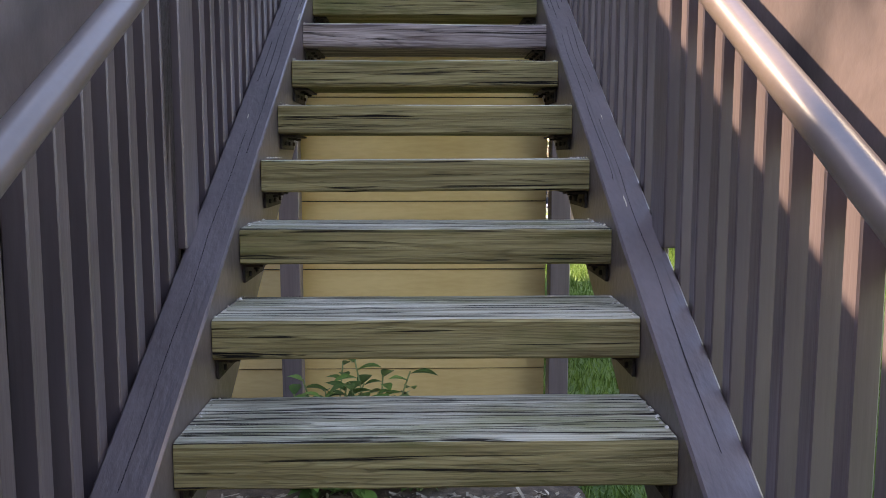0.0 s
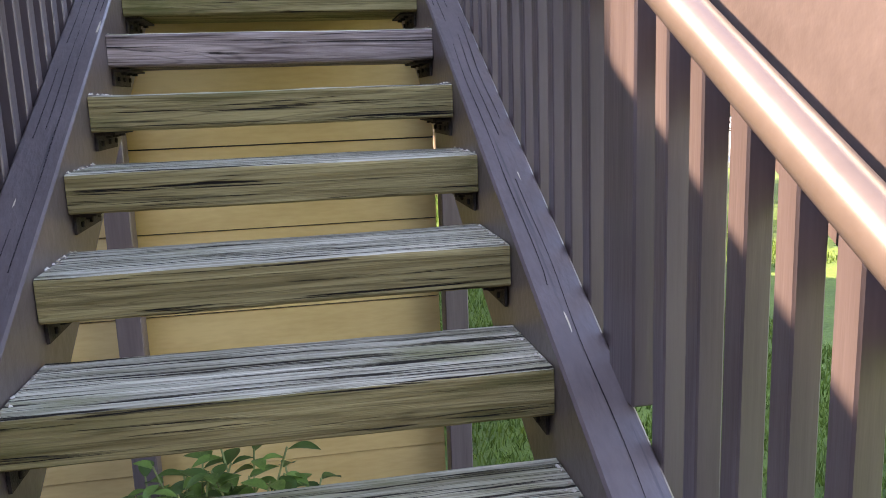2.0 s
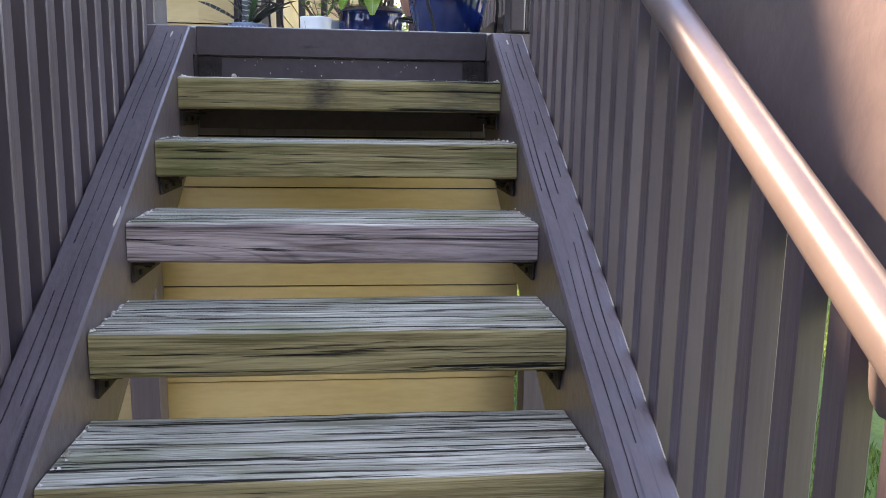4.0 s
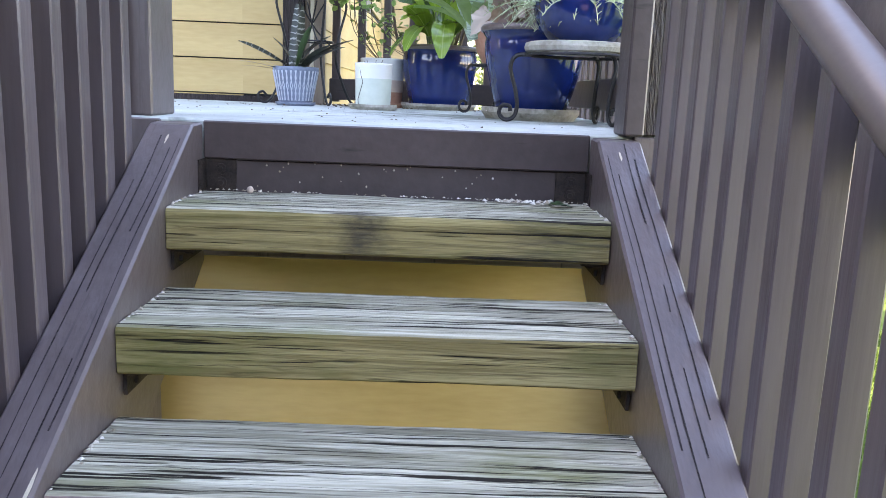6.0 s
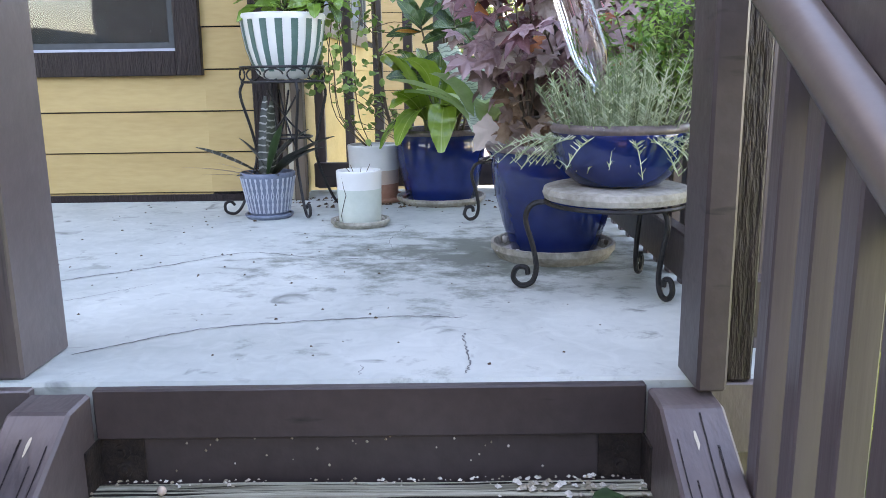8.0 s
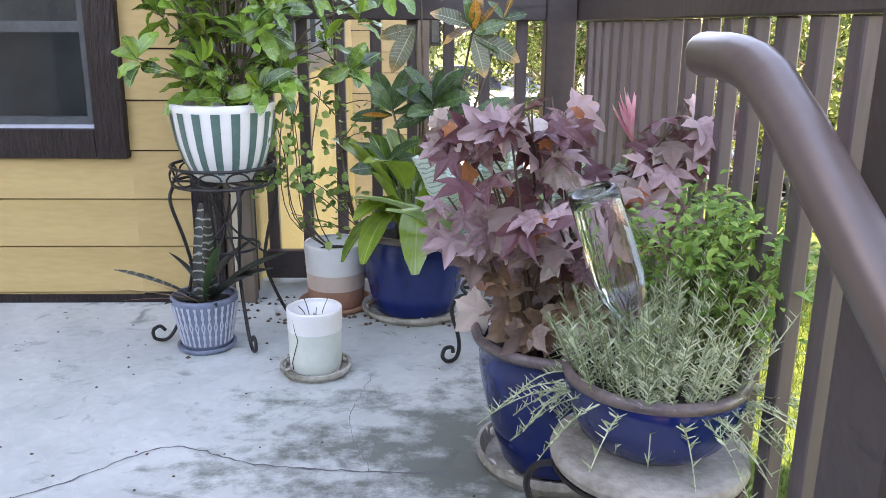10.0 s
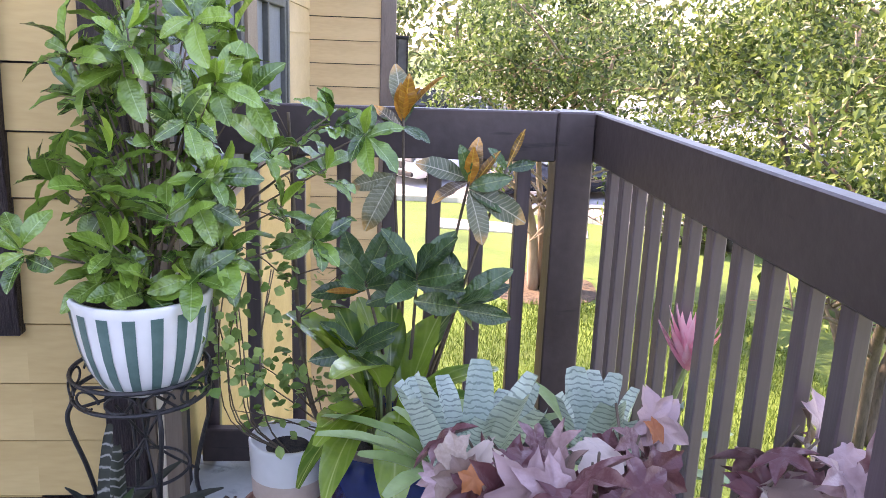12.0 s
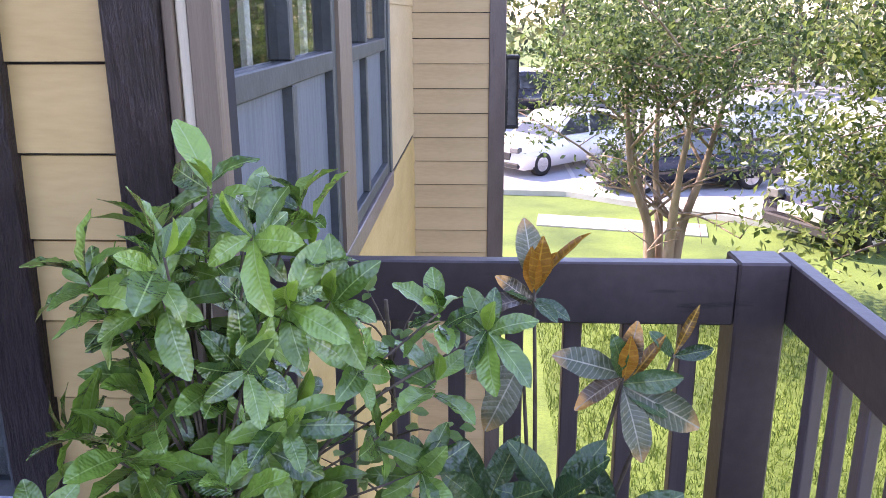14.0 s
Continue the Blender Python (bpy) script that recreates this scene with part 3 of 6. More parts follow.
# parking lot and its kerb, slantwise across the view
def lot_edge(x):
    return 21.9 - 0.75 * (x - 2.06) if x > 2.06 else 21.9 + 0.1 * (2.06 - x)
edge = [(x, lot_edge(x)) for x in (-60, -20, 0, 2.06, 4, 6.2, 9, 14, 22)]
pts = edge + [(60, -8), (60, 70), (-60, 70)]
tagged(finish(prism(pts, "z", GROUND - 0.05, GROUND + 0.01), "road", M["lot"]), "pale sun-bleached asphalt parking lot", "parking lot", kind="structure")
inner = [(x, y - 0.16) for x, y in edge]
tagged(finish(prism(edge + inner[::-1], "z", GROUND - 0.05, GROUND + 0.13), "kerb", M["kerb"]), "pale concrete kerb along the parking lot", "kerb", kind="structure")
tagged(finish(prism([(1.2, 19.0), (4.4, 18.2), (4.6, 19.1), (1.3, 19.9)], "z", GROUND - 0.05, GROUND + 0.03), "pavement", M["kerb"]), "concrete path slab in the lawn", "path", kind="structure")
bm = bmesh.new()
for k in range(7):
    x = 2.5 + k * 2.7
    y = lot_edge(x) + 3.0
    box(bm, x - 0.06, x + 0.06, y - 1.4, y + 2.6, GROUND + 0.009, GROUND + 0.015)
tagged(finish(bm, "trim", M["kerb"]), "white painted parking bay lines", "line", kind="structure")

# plain unseen walls, added to block sun and sky and keep window reflections dark
for y0, y1, top in ((-9.0, 0.499, 2.9), (0.5, 4.0, 9.6)):
    tagged(finish(bx(-7.2, -7.0, y0, y1, GROUND, top), "wall_closing", M["taupe"]), "plain taupe wall added unseen on the left to block sun and sky", "wall", kind="structure")
tagged(finish(bx(-7.0, 9.0, -9.2, -9.0, GROUND, 4.6), "wall_closing", M["rough_dark"]), "plain dark wall added unseen behind the stairs to darken reflections", "wall", kind="structure")

# deck slab
bm = bx(-3.2, 0.80, 2.56, 4.87, DECK - 0.12, DECK, bevel=0.006)
tagged(finish(bm, "floor", M["deck"]), "pale blue-grey painted deck floor with mildew stains", "floor", kind="structure")
bm = bmesh.new()
rc = random.Random(5)
def crack_line(bm, pts, z, w0, w1, wander):
    """A wandering dark strip along the given points, 1 mm proud."""
    line = spline([(x, y, z) for x, y in pts], 14)
    prev = None
    for i, p in enumerate(line):
        d = (line[min(i + 1, len(line) - 1)] - line[max(i - 1, 0)]).normalized()
        q = Vector((-d.y, d.x, 0))
        w, off = rc.uniform(w0, w1), rc.uniform(-wander, wander)
        a, b = bm.verts.new(p + q * (off + w)), bm.verts.new(p + q * (off - w))
        if prev:
            bm.faces.new((prev[0], prev[1], b, a))
        prev = (a, b)


for pts, w in (((( -0.90, 3.22), (-0.82, 3.276), (-0.622, 3.42), (-0.442, 3.565), (-0.234, 3.487), (0.005, 3.453), (0.2, 3.44)), 0.0035),
               (((-0.56, 2.70), (-0.419, 2.815), (-0.33, 2.859), (-0.141, 2.897), (0.069, 2.921), (0.16, 2.90)), 0.0026),
               (((-0.80, 3.02), (-0.664, 3.144), (-0.589, 3.219)), 0.0015),
               (((0.165, 2.80), (0.161, 2.769), (0.17, 2.644), (0.162, 2.584)), 0.002),
               (((-0.02, 2.63), (-0.018, 2.584)), 0.0015),
               (((-0.004, 3.961), (-0.042, 3.684), (0.02, 3.452)), 0.0012)):
    crack_line(bm, pts, DECK + 0.0012, w * 0.3, w, 0.004)
tagged(finish(bm, "deck_cracks", M["crack"]), "dark hairline cracks across the deck coating", "crack", kind="structure")
for a, b in ((-3.2, -0.559), (0.559, 0.80)):
    tagged(finish(bx(a, b, 2.536, 2.558, 1.38, 1.504, bevel=0.003), "trim", M["brown_flat"]), "brown painted edge board of the deck", "trim", kind="structure")
# beam and two posts that carry the deck
tagged(finish(bx(-3.2, 0.76, 2.60, 2.70, DECK - 0.34, DECK - 0.121, bevel=0.004), "beam", M["brown_flat"]), "brown painted beam under the deck edge", "beam", kind="structure")
for n, x in enumerate((-0.675, 0.675)):
    tagged(finish(bx(x - 0.05, x + 0.05, 2.60, 2.70, GROUND - 0.1, DECK - 0.341, bevel=0.004), "deck_post", M["brown"]), "brown painted timber post carrying the deck", "post", "deck posts", "structure")

# yellow sided enclosure under the deck
under = tagged(finish(bx(-3.1, 0.62, 2.745, 2.80, GROUND, DECK - 0.345), "wall_under_deck", M["room"]), "yellow lap-sided wall below the deck", "wall", kind="structure")
tagged(finish(bx(0.565, 0.62, 2.801, 4.60, GROUND, DECK - 0.345), "wall_under_deck", M["siding"]), "yellow side wall below the deck", "wall", kind="structure")

# house: front wall with a window, side wall with two, and its rear wing
WX0, WX1, WZ0, WZ1 = -2.05, -0.828, 2.012, 3.45      # outer edge of the front window's casing
TOP, LEFT = 8.5, -12.0


def shell(name, pieces, label):
    bm = bmesh.new()
    for p in pieces:
        box(bm, *p)
    return tagged(finish(bm, name, M["room"]), label, "wall", kind="structure")


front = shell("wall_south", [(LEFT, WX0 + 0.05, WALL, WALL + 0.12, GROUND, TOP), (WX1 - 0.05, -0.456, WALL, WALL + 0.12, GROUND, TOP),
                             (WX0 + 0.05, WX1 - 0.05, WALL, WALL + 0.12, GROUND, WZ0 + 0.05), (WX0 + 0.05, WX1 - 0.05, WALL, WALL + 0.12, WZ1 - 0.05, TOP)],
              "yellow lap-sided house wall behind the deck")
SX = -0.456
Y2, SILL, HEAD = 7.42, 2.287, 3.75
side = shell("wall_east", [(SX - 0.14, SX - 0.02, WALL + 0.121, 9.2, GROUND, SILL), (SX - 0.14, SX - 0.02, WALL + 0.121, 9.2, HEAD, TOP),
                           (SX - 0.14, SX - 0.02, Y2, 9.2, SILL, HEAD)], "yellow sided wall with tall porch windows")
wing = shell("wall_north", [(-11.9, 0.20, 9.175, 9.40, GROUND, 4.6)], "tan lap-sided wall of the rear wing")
# added wall: stops sun leaking in above the low rear wing
tagged(finish(bx(LEFT + 0.13, SX - 0.15, 9.02, 9.16, DECK + 0.03, TOP - 0.01), "wall_inside", M["room"]), "near-black wall added inside the house to keep the sun out", "wall", kind="structure")
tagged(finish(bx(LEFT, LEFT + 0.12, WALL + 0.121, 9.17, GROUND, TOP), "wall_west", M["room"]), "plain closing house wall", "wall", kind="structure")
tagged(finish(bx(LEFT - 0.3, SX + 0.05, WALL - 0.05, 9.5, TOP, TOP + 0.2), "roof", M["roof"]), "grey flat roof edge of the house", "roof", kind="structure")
tagged(finish(bx(LEFT + 0.13, SX - 0.15, WALL + 0.13, 9.16, DECK - 0.05, DECK + 0.02), "floor_inside", M["room"]), "floor inside the house, its dimness put into the colour", "floor", kind="structure")


def lap_board(length, expo=0.164, thick=0.019):
    """A siding board along x from 0, its lower edge proud."""
    # gap under each lap bares the near-black core in place of its shadow
    return prism([(0.0, -0.004), (-thick, -0.004), (-thick * 0.55, expo - 0.010), (0.0, expo - 0.010)], "x", 0.0, length)


board_cache = {}


def side_boards(parent, x0, x1, y, z0, z1, material, expo=0.164, start=None, turn=0.0, jitter=0.0):
    """Courses of lap siding from z0 to z1; turn swings them round z at their start."""
    z = z0 if start is None else start
    while z < z1 - 0.02:
        key = (round(x1 - x0, 3), material.name, expo)
        m = Matrix.Translation((x0, y, z)) @ pose(0, 0, 0, 0, rc.uniform(-jitter, jitter), turn)
        if key not in board_cache:
            ob = part("board", lap_board(x1 - x0, expo), material, parent)
            ob.matrix_basis = m
            board_cache[key] = ob
        else:
            share("board", board_cache[key], parent, m)
        z += expo


side_boards(under, -3.1, 0.62, 2.745, 0, DECK - 0.42, M["siding"], 0.175, start=0.117 - 0.175 * 6, jitter=0.03)
COURSE = 1.55 - 0.164 * 15
side_boards(front, -11.9, WX0, WALL, 0, WZ1 - 0.1, M["siding"], start=COURSE, jitter=0.03)
side_boards(front, WX1, -0.634, WALL, 0, 4.9, M["siding"], start=1.55, jitter=0.05)
side_boards(front, WX0, WX1, WALL, 0, WZ0 - 0.05, M["siding"], start=1.55 - 0.164)
side_boards(wing, -1.3, 0.09, 9.175, 0, 4.5, M["siding_tan"], 0.179, start=2.224 - 0.179 * 17, jitter=0.03)
tagged(finish(bx(0.088, 0.21, 9.150, 9.45, GROUND, 4.6, bevel=0.004), "trim", M["brown_flat"]), "dark brown corner board of the rear wing", "trim", kind="structure")
# side siding, drawn along y
for k in range(20):
    z = COURSE + 0.164 * k
    if z > SILL - 0.12:
        break
    tagged(part("board", prism([(SX - 0.02, z - 0.004), (SX - 0.006, z - 0.004), (SX - 0.016, z + 0.18), (SX - 0.02, z + 0.18)], "y", WALL + 0.005, 9.16), M["siding"], side), "")
for k in range(9):
    z = SILL - 0.02 + 0.179 * k
    part("board", prism([(SX - 0.02, z - 0.004), (SX - 0.006, z - 0.004), (SX - 0.016, z + 0.195), (SX - 0.02, z + 0.195)], "y", Y2 + 0.12, 9.16), M["siding_tan"], side)
# trims at the wall's end
for a, b, d, key, lab in ((-0.634, -0.535, 0.045, "rough_dark", "dark brown rough-sawn upright board on the wall"), (-0.534, -0.512, 0.026, "taupe", "taupe painted corner trim"),
                          (-0.511, -0.489, 0.018, "cream", "peeling cream painted trim strip"), (-0.488, -0.440, 0.03, "taupe", "taupe painted corner trim beside the porch windows")):
    tagged(finish(bx(a, b, WALL - d, WALL + 0.02, DECK, 4.9, bevel=0.003), "trim", M[key]), lab, "trim", kind="structure")
tagged(finish(bx(-3.0, -0.635, WALL - 0.022, WALL - 0.002, DECK - 0.005, DECK + 0.028), "baseboard", M["rough_dark"]), "near-black strip at the foot of the siding", "trim", kind="structure")

# front window
w1 = base("window_1", (WX0 + WX1) / 2, WALL, WZ0, "dark brown timber window with a lower and an upper sash", "window", kind="structure")
hw, hh = (WX1 - WX0) / 2, WZ1 - WZ0
part("casing", bx(hw - 0.10, hw, -0.045, 0.0, 0, hh, bevel=0.003), M["rough_dark"], w1, "rough dark brown casing board")
part("casing", bx(-hw, -hw + 0.10, -0.045, 0.0, 0, hh, bevel=0.003), M["rough_dark"], w1)
part("casing", bx(-hw + 0.101, hw - 0.101, -0.043, 0.0, 0.0, 0.095, bevel=0.003), M["rough_dark"], w1)
part("casing", bx(-hw + 0.101, hw - 0.101, -0.043, 0.0, hh - 0.095, hh, bevel=0.003), M["rough_dark"], w1)
bm = bmesh.new()
for a in (hw - 0.135, -hw + 0.101):
    box(bm, a, a + 0.034, 0.004, 0.05, 0.096, hh - 0.096)
for a in (0.096, 0.40, hh - 0.13):
    box(bm, -hw + 0.136, hw - 0.136, 0.006, 0.052, a, a + 0.034)
part("sash", bm, M["win_frame"], w1, "blackish green sash frame")
# added dark panel, stands in for the unlit room behind the glass
part("blind", bx(-hw + 0.02, hw - 0.02, 0.20, 0.215, 0.02, hh - 0.02), M["win_frame"], w1, "dark panel added behind the glass for the dim interior")
pane = part("pane", bx(-hw + 0.12, hw - 0.12, 0.026, 0.030, 0.11, hh - 0.11), M["pane"], w1)
pane.visible_shadow = False
part("sill", bx(-hw + 0.10, hw - 0.10, -0.02, 0.03, 0.096, 0.106), M["slate_light"], w1, "thin pale blue sill strip")

# porch windows in the side wall: a panel below, glass above
for n, (a, b) in enumerate(((4.64, 5.88), (6.15, 7.40))):
    w = base("window_%d" % (n + 2), SX - 0.02, a, SILL, "tall porch window, screened panels below and glass above", "window", "porch windows", "structure")
    L, cutat = b - a, (0.47, 0.37)[n]
    for u, v, p, q in ((0, 0.06, 0, 1.46), (L - 0.06, L, 0, 1.46), (0.061, L - 0.061, 0.0, 0.06), (0.061, L - 0.061, 0.64, 0.70), (0.061, L - 0.061, 1.40, 1.46), (L * cutat, L * cutat + 0.04, 0.061, 0.639), (L * cutat, L * cutat + 0.04, 0.701, 1.399)):
        part("window_frame", bx(-0.045, 0.018, u, v, p, q, bevel=0.004), M["win_frame"], w)
    part("screen_panel", bx(-0.02, -0.012, 0.06, L * cutat, 0.06, 0.64), M["screen"], w, "blue-grey screened panel")
    part("screen_panel", bx(-0.02, -0.012, L * cutat + 0.04, L - 0.06, 0.06, 0.64), M["screen"], w, "blue-grey screened panel")
    pn = part("pane", bx(-0.018, -0.014, 0.06, L - 0.06, 0.70, 1.40), M["pane"], w)
    pn.visible_shadow = False
    for k in range(4):
        u = 0.10 + (L - 0.2) * k / 3.2
        part("slat", bx(-0.07, -0.055, u, u + 0.05, 0.66, 1.44), M["win_white"], w, "white blind slat")
tagged(finish(bx(SX - 0.06, SX + 0.010, 5.882, 6.148, SILL - 0.002, HEAD), "trim", M["taupe"]), "weathered taupe post between the porch windows", "trim", kind="structure")
tagged(finish(bx(SX - 0.06, SX + 0.012, 4.63, 7.48, SILL - 0.09, SILL - 0.002, bevel=0.004), "trim", M["brown_flat"]), "brown sill board under the porch windows", "trim", kind="structure")
tagged(finish(bx(SX - 0.06, SX + 0.008, 7.402, 7.48, SILL, HEAD, bevel=0.004), "trim", M["win_frame"]), "dark upright trim beside the porch windows", "trim", kind="structure")

# ---- staircase ----
stair = base("staircase", 0, -6 * GOING + 0.3, GROUND, "open-riser timber staircase with weathered plank treads and brown stringers", "stairs", kind="structure")
so = stair.location


def local(bm):
    bmesh.ops.translate(bm, verts=bm.verts, vec=-so)
    return bm


YB = (GROUND - 0.03) / 0.596
for sx in (-1, 1):
    prof = [(YB, GROUND), (2.462, 1.497), (2.538, 1.499), (2.538, 1.17), (YB + 0.56, GROUND)]
    bm = prism(prof, "x", sx * HALF, sx * 0.557)
    bmesh.ops.bevel(bm, geom=list(bm.edges), offset=0.005, segments=1, affect="EDGES")
    part("stringer", local(bm), M["brown_flat"], stair, "brown painted stringer, cracked and scuffed on top")


for sx in (-1, 1):
    bm, up = bmesh.new(), Vector((0, 0.859, 0.512))
    for x0, y0, y1, w in ((0.510, -1.5, 1.9, 0.0016), (0.488, 0.7, 2.40, 0.0020), (0.530, 1.2, 2.42, 0.0018), (0.515, 2.0, 2.45, 0.0028), (0.474, 1.75, 2.43, 0.0016)):
        y, x, prev = y0, x0, None
        while y < y1:
            k = w * (0.4 + 0.9 * abs(noise.noise(Vector((x0 * 50, y * 3, sx)))))
            pair = [bm.verts.new((sx * (x + e), y, string_z(y) + 0.0012)) for e in (-k, k)]
            if prev and noise.noise(Vector((x0 * 90, y * 2.2, sx * 3))) > -0.18:
                bm.faces.new((prev[0], pair[0], pair[1], prev[1]))
            prev = pair
            y += 0.03
            x = x0 + 0.006 * noise.noise(Vector((y * 4, x0 * 9, sx)))
    bmesh.ops.recalc_face_normals(bm, faces=bm.faces)
    part("crack", local(bm), M["rough_dark"], stair, "dark split along the stringer's top")
    bm = bmesh.new()
    for y, x, L, w in ((1.0, 0.52, 0.02, 0.002), (1.66, 0.466, 0.05, 0.004) if sx < 0 else (0.62, 0.50, 0.03, 0.003), (2.41, 0.50, 0.02, 0.004)):
        pts = []
        for k in range(9):
            a = 2 * math.pi * k / 9
            q = 0.7 + 0.5 * noise.noise(Vector((a * 3, y * 7, sx)))
            yy = y + L * math.cos(a) * q
            pts.append(bm.verts.new((sx * (x + w * math.sin(a) * q), yy, string_z(yy) + 0.001)))
        bm.faces.new(pts if sx < 0 else pts[::-1])
    part("scuff", local(bm), M["cream"], stair, "pale chipped paint")


def tread_bm(seed):
    """A thick plank with a slightly uneven surface and worn edges."""
    r = random.Random(seed)
    bm = bmesh.new()
    prof = [(0.0, -0.084), (0.0, -0.009), (0.003, -0.003), (0.010, 0.0), (0.07, 0.0), (0.14, 0.0), (0.21, 0.0), (0.279, 0.0), (0.286, -0.006), (0.286, -0.089), (0.006, -0.089)]
    nx, rings = 26, []
    for i in range(nx + 1):
        x = -HALF + 0.002 + (2 * HALF - 0.004) * i / nx
        ring = []
        for y, z in prof:
            k = noise.noise(Vector((x * 3 + seed * 7, y * 22, z * 18)))
            k2 = noise.noise(Vector((x * 14, y * 60 + seed, z * 40)))
            ring.append(bm.verts.new((x, y + 0.0022 * k * (z < -0.002), z + 0.0020 * k + 0.0012 * k2)))
        rings.append(ring)
    for a, b in zip(rings, rings[1:]):
        for j in range(len(prof)):
            k = (j + 1) % len(prof)
            f = bm.faces.new((a[j], b[j], b[k], a[k]))
            f.material_index = 0 if 2 <= j <= 7 else 1
    for ring, rev in ((rings[0], False), (rings[-1], True)):
        f = bm.faces.new(ring[::-1] if rev else ring)
        f.material_index = 1
    bmesh.ops.recalc_face_normals(bm, faces=bm.faces)
    return bm


brk = bmesh.new()
box(brk, 0, 0.05, 0.03, 0.26, -0.006, 0.0)
box(brk, 0, 0.006, 0.03, 0.26, -0.045, -0.006)
for yy in (0.06, 0.14, 0.22):
    lathe(brk, [(0.0001, 0.006), (0.008, 0.006), (0.009, 0.0)], 8, at=(0.028, yy, -0.014))
    lathe(brk, [(0.0001, -0.012), (0.004, -0.012), (0.004, 0.0)], 8, at=(0.012, yy, -0.02))
first_brk = None
for n in range(-5, 9):
    r = random.Random(n + 40)
    tr = part("tread", tread_bm(n + 11), [M["top_knot"] if n == 8 else M["tread_top"], {6: M["tread_grey"], 8: M["face_knot"]}.get(n, M["tread_face"])], stair,
              "silvery weathered plank tread" if n == 6 else "mossy weathered plank tread")
    tr.matrix_basis = Matrix.Translation(Vector((0, n * GOING, n * RISE)) - so) @ pose(0, 0, 0, 0, r.uniform(-0.3, 0.3), r.uniform(-0.3, 0.3))
    for sx in (-1, 1):
        m = Matrix.Translation(Vector((-sx * (HALF - 0.002), n * GOING, n * RISE - 0.092)) - so) @ Matrix.Diagonal((sx, 1, 1, 1))
        if first_brk is None:
            first_brk = part("tread_bracket", brk, M["rust"], stair, "rusty steel angle bracket under the tread")
            first_brk.matrix_basis = m
        else:
            share("tread_bracket", first_brk, stair, m)
part("riser", local(bx(-HALF + 0.001, HALF - 0.001, 2.538, 2.558, 1.415, 1.503, bevel=0.003)), M["rail"], stair, "brown painted edge board of the deck")
part("riser", local(bx(-HALF + 0.001, HALF - 0.001, 2.552, 2.572, 1.19, 1.413, bevel=0.002)), M["rail"], stair, "brown painted rough riser board")
for sx in (-1, 1):
    bm = bx(0, 0.072, -0.005, 0.0, 0, 0.078, bevel=0.001)
    box(bm, -0.004, 0.0, -0.06, 0.0, 0, 0.078)
    for cx, cz in ((0.036, 0.054), (0.036, 0.022)):
        lathe(bm, [(0.0001, 0.009), (0.006, 0.009), (0.007, 0.004), (0.013, 0.004), (0.014, 0.0)], 12)
        vs = list(bm.verts)[-60:]
        bmesh.ops.transform(bm, matrix=Matrix.Translation((cx, -0.005, cz)) @ pose(0, 0, 0, 90), verts=vs)
    ob = part("corner_bracket", bm, M["rust"], stair, "painted-over bolted corner bracket")
    ob.matrix_basis = Matrix.Translation(Vector((sx * (-HALF + 0.004), 2.551, 1.336)) - so) @ Matrix.Diagonal((sx, 1, 1, 1))

# ---- stair railings ----
TOPZ = 0.985        # top of the sloping board above the stringer line


def stair_rail(sx):
    rail = base("stair_railing", sx * 0.6, 0.35, GROUND, "brown painted stair railing with close upright slats and a sloping board", "railing", "stair railings", "structure")
    o = rail.location
    def put(name, bm, material, label="", smooth=False):
        bmesh.ops.translate(bm, verts=bm.verts, vec=-o)
        return part(name, bm, material, rail, label, smooth=smooth)
    y0, y1 = -1.60, 2.43
    def sloping(h0, h1, a, b):
        return prism([(y0, string_z(y0) + h0), (y1, string_z(y1) + h0), (y1, string_z(y1) + h1), (y0, string_z(y0) + h1)], "x", a, b)
    put("rail_board", sloping(0.668, TOPZ + (0.46 if sx < 0 else 0.02), sx * 0.598, sx * 0.640), M["brown_flat"], "wide sloping brown rail board")
    # added strip, first drawn for the dark shadow band below the board
    put("rail_strip", sloping(0.560, 0.667, sx * 0.622, sx * 0.638), M["brown"], "brown recessed strip added under the rail board for a shadow band")
    for yp in (0.485,):
        bm = bx(sx * 0.545, sx * 0.597, yp - 0.05, yp + 0.05, string_z(yp) - 0.02, string_z(yp) + 0.98, bevel=0.004)
        put("post", bm, M["brown"], "brown square post standing on the stringer")
    y, src = 0.06 - 0.104 * 16, None
    while y < 2.42:
        if abs(y - 0.485) > 0.07:
            z0, z1 = -0.22, 0.69
            m = Matrix.Translation(Vector((sx * 0.558, y, string_z(y))) - o) @ Matrix.Diagonal((sx, 1, 1, 1)) @ pose(0, 0, 0, 0, rc.uniform(-0.25, 0.25), rc.uniform(-2.5, 2.5))
            if src is None:
                bm = prism([(0.001, z0), (0.040, z0), (0.040, z1 - 0.045), (0.001, z1)], "y", -0.020, 0.020)
                bmesh.ops.bevel(bm, geom=list(bm.edges), offset=0.003, segments=1, affect="EDGES")
                src = part("baluster", bm, M["brown"], rail)
                src.matrix_basis = m
            else:
                share("baluster", src, rail, m)
        y += 0.104
    return rail


rails = {sx: stair_rail(sx) for sx in (-1, 1)}
# near-black upright put in for the dark gap next to the square post
bm = bx(-0.640, -0.560, 0.36, 0.425, string_z(0.40) - 0.02, string_z(0.40) + 0.98, bevel=0.004)
bmesh.ops.translate(bm, verts=bm.verts, vec=-rails[-1].location)
part("post", bm, M["rough_dark"], rails[-1], "near-black upright filling the dark gap beside the square post")
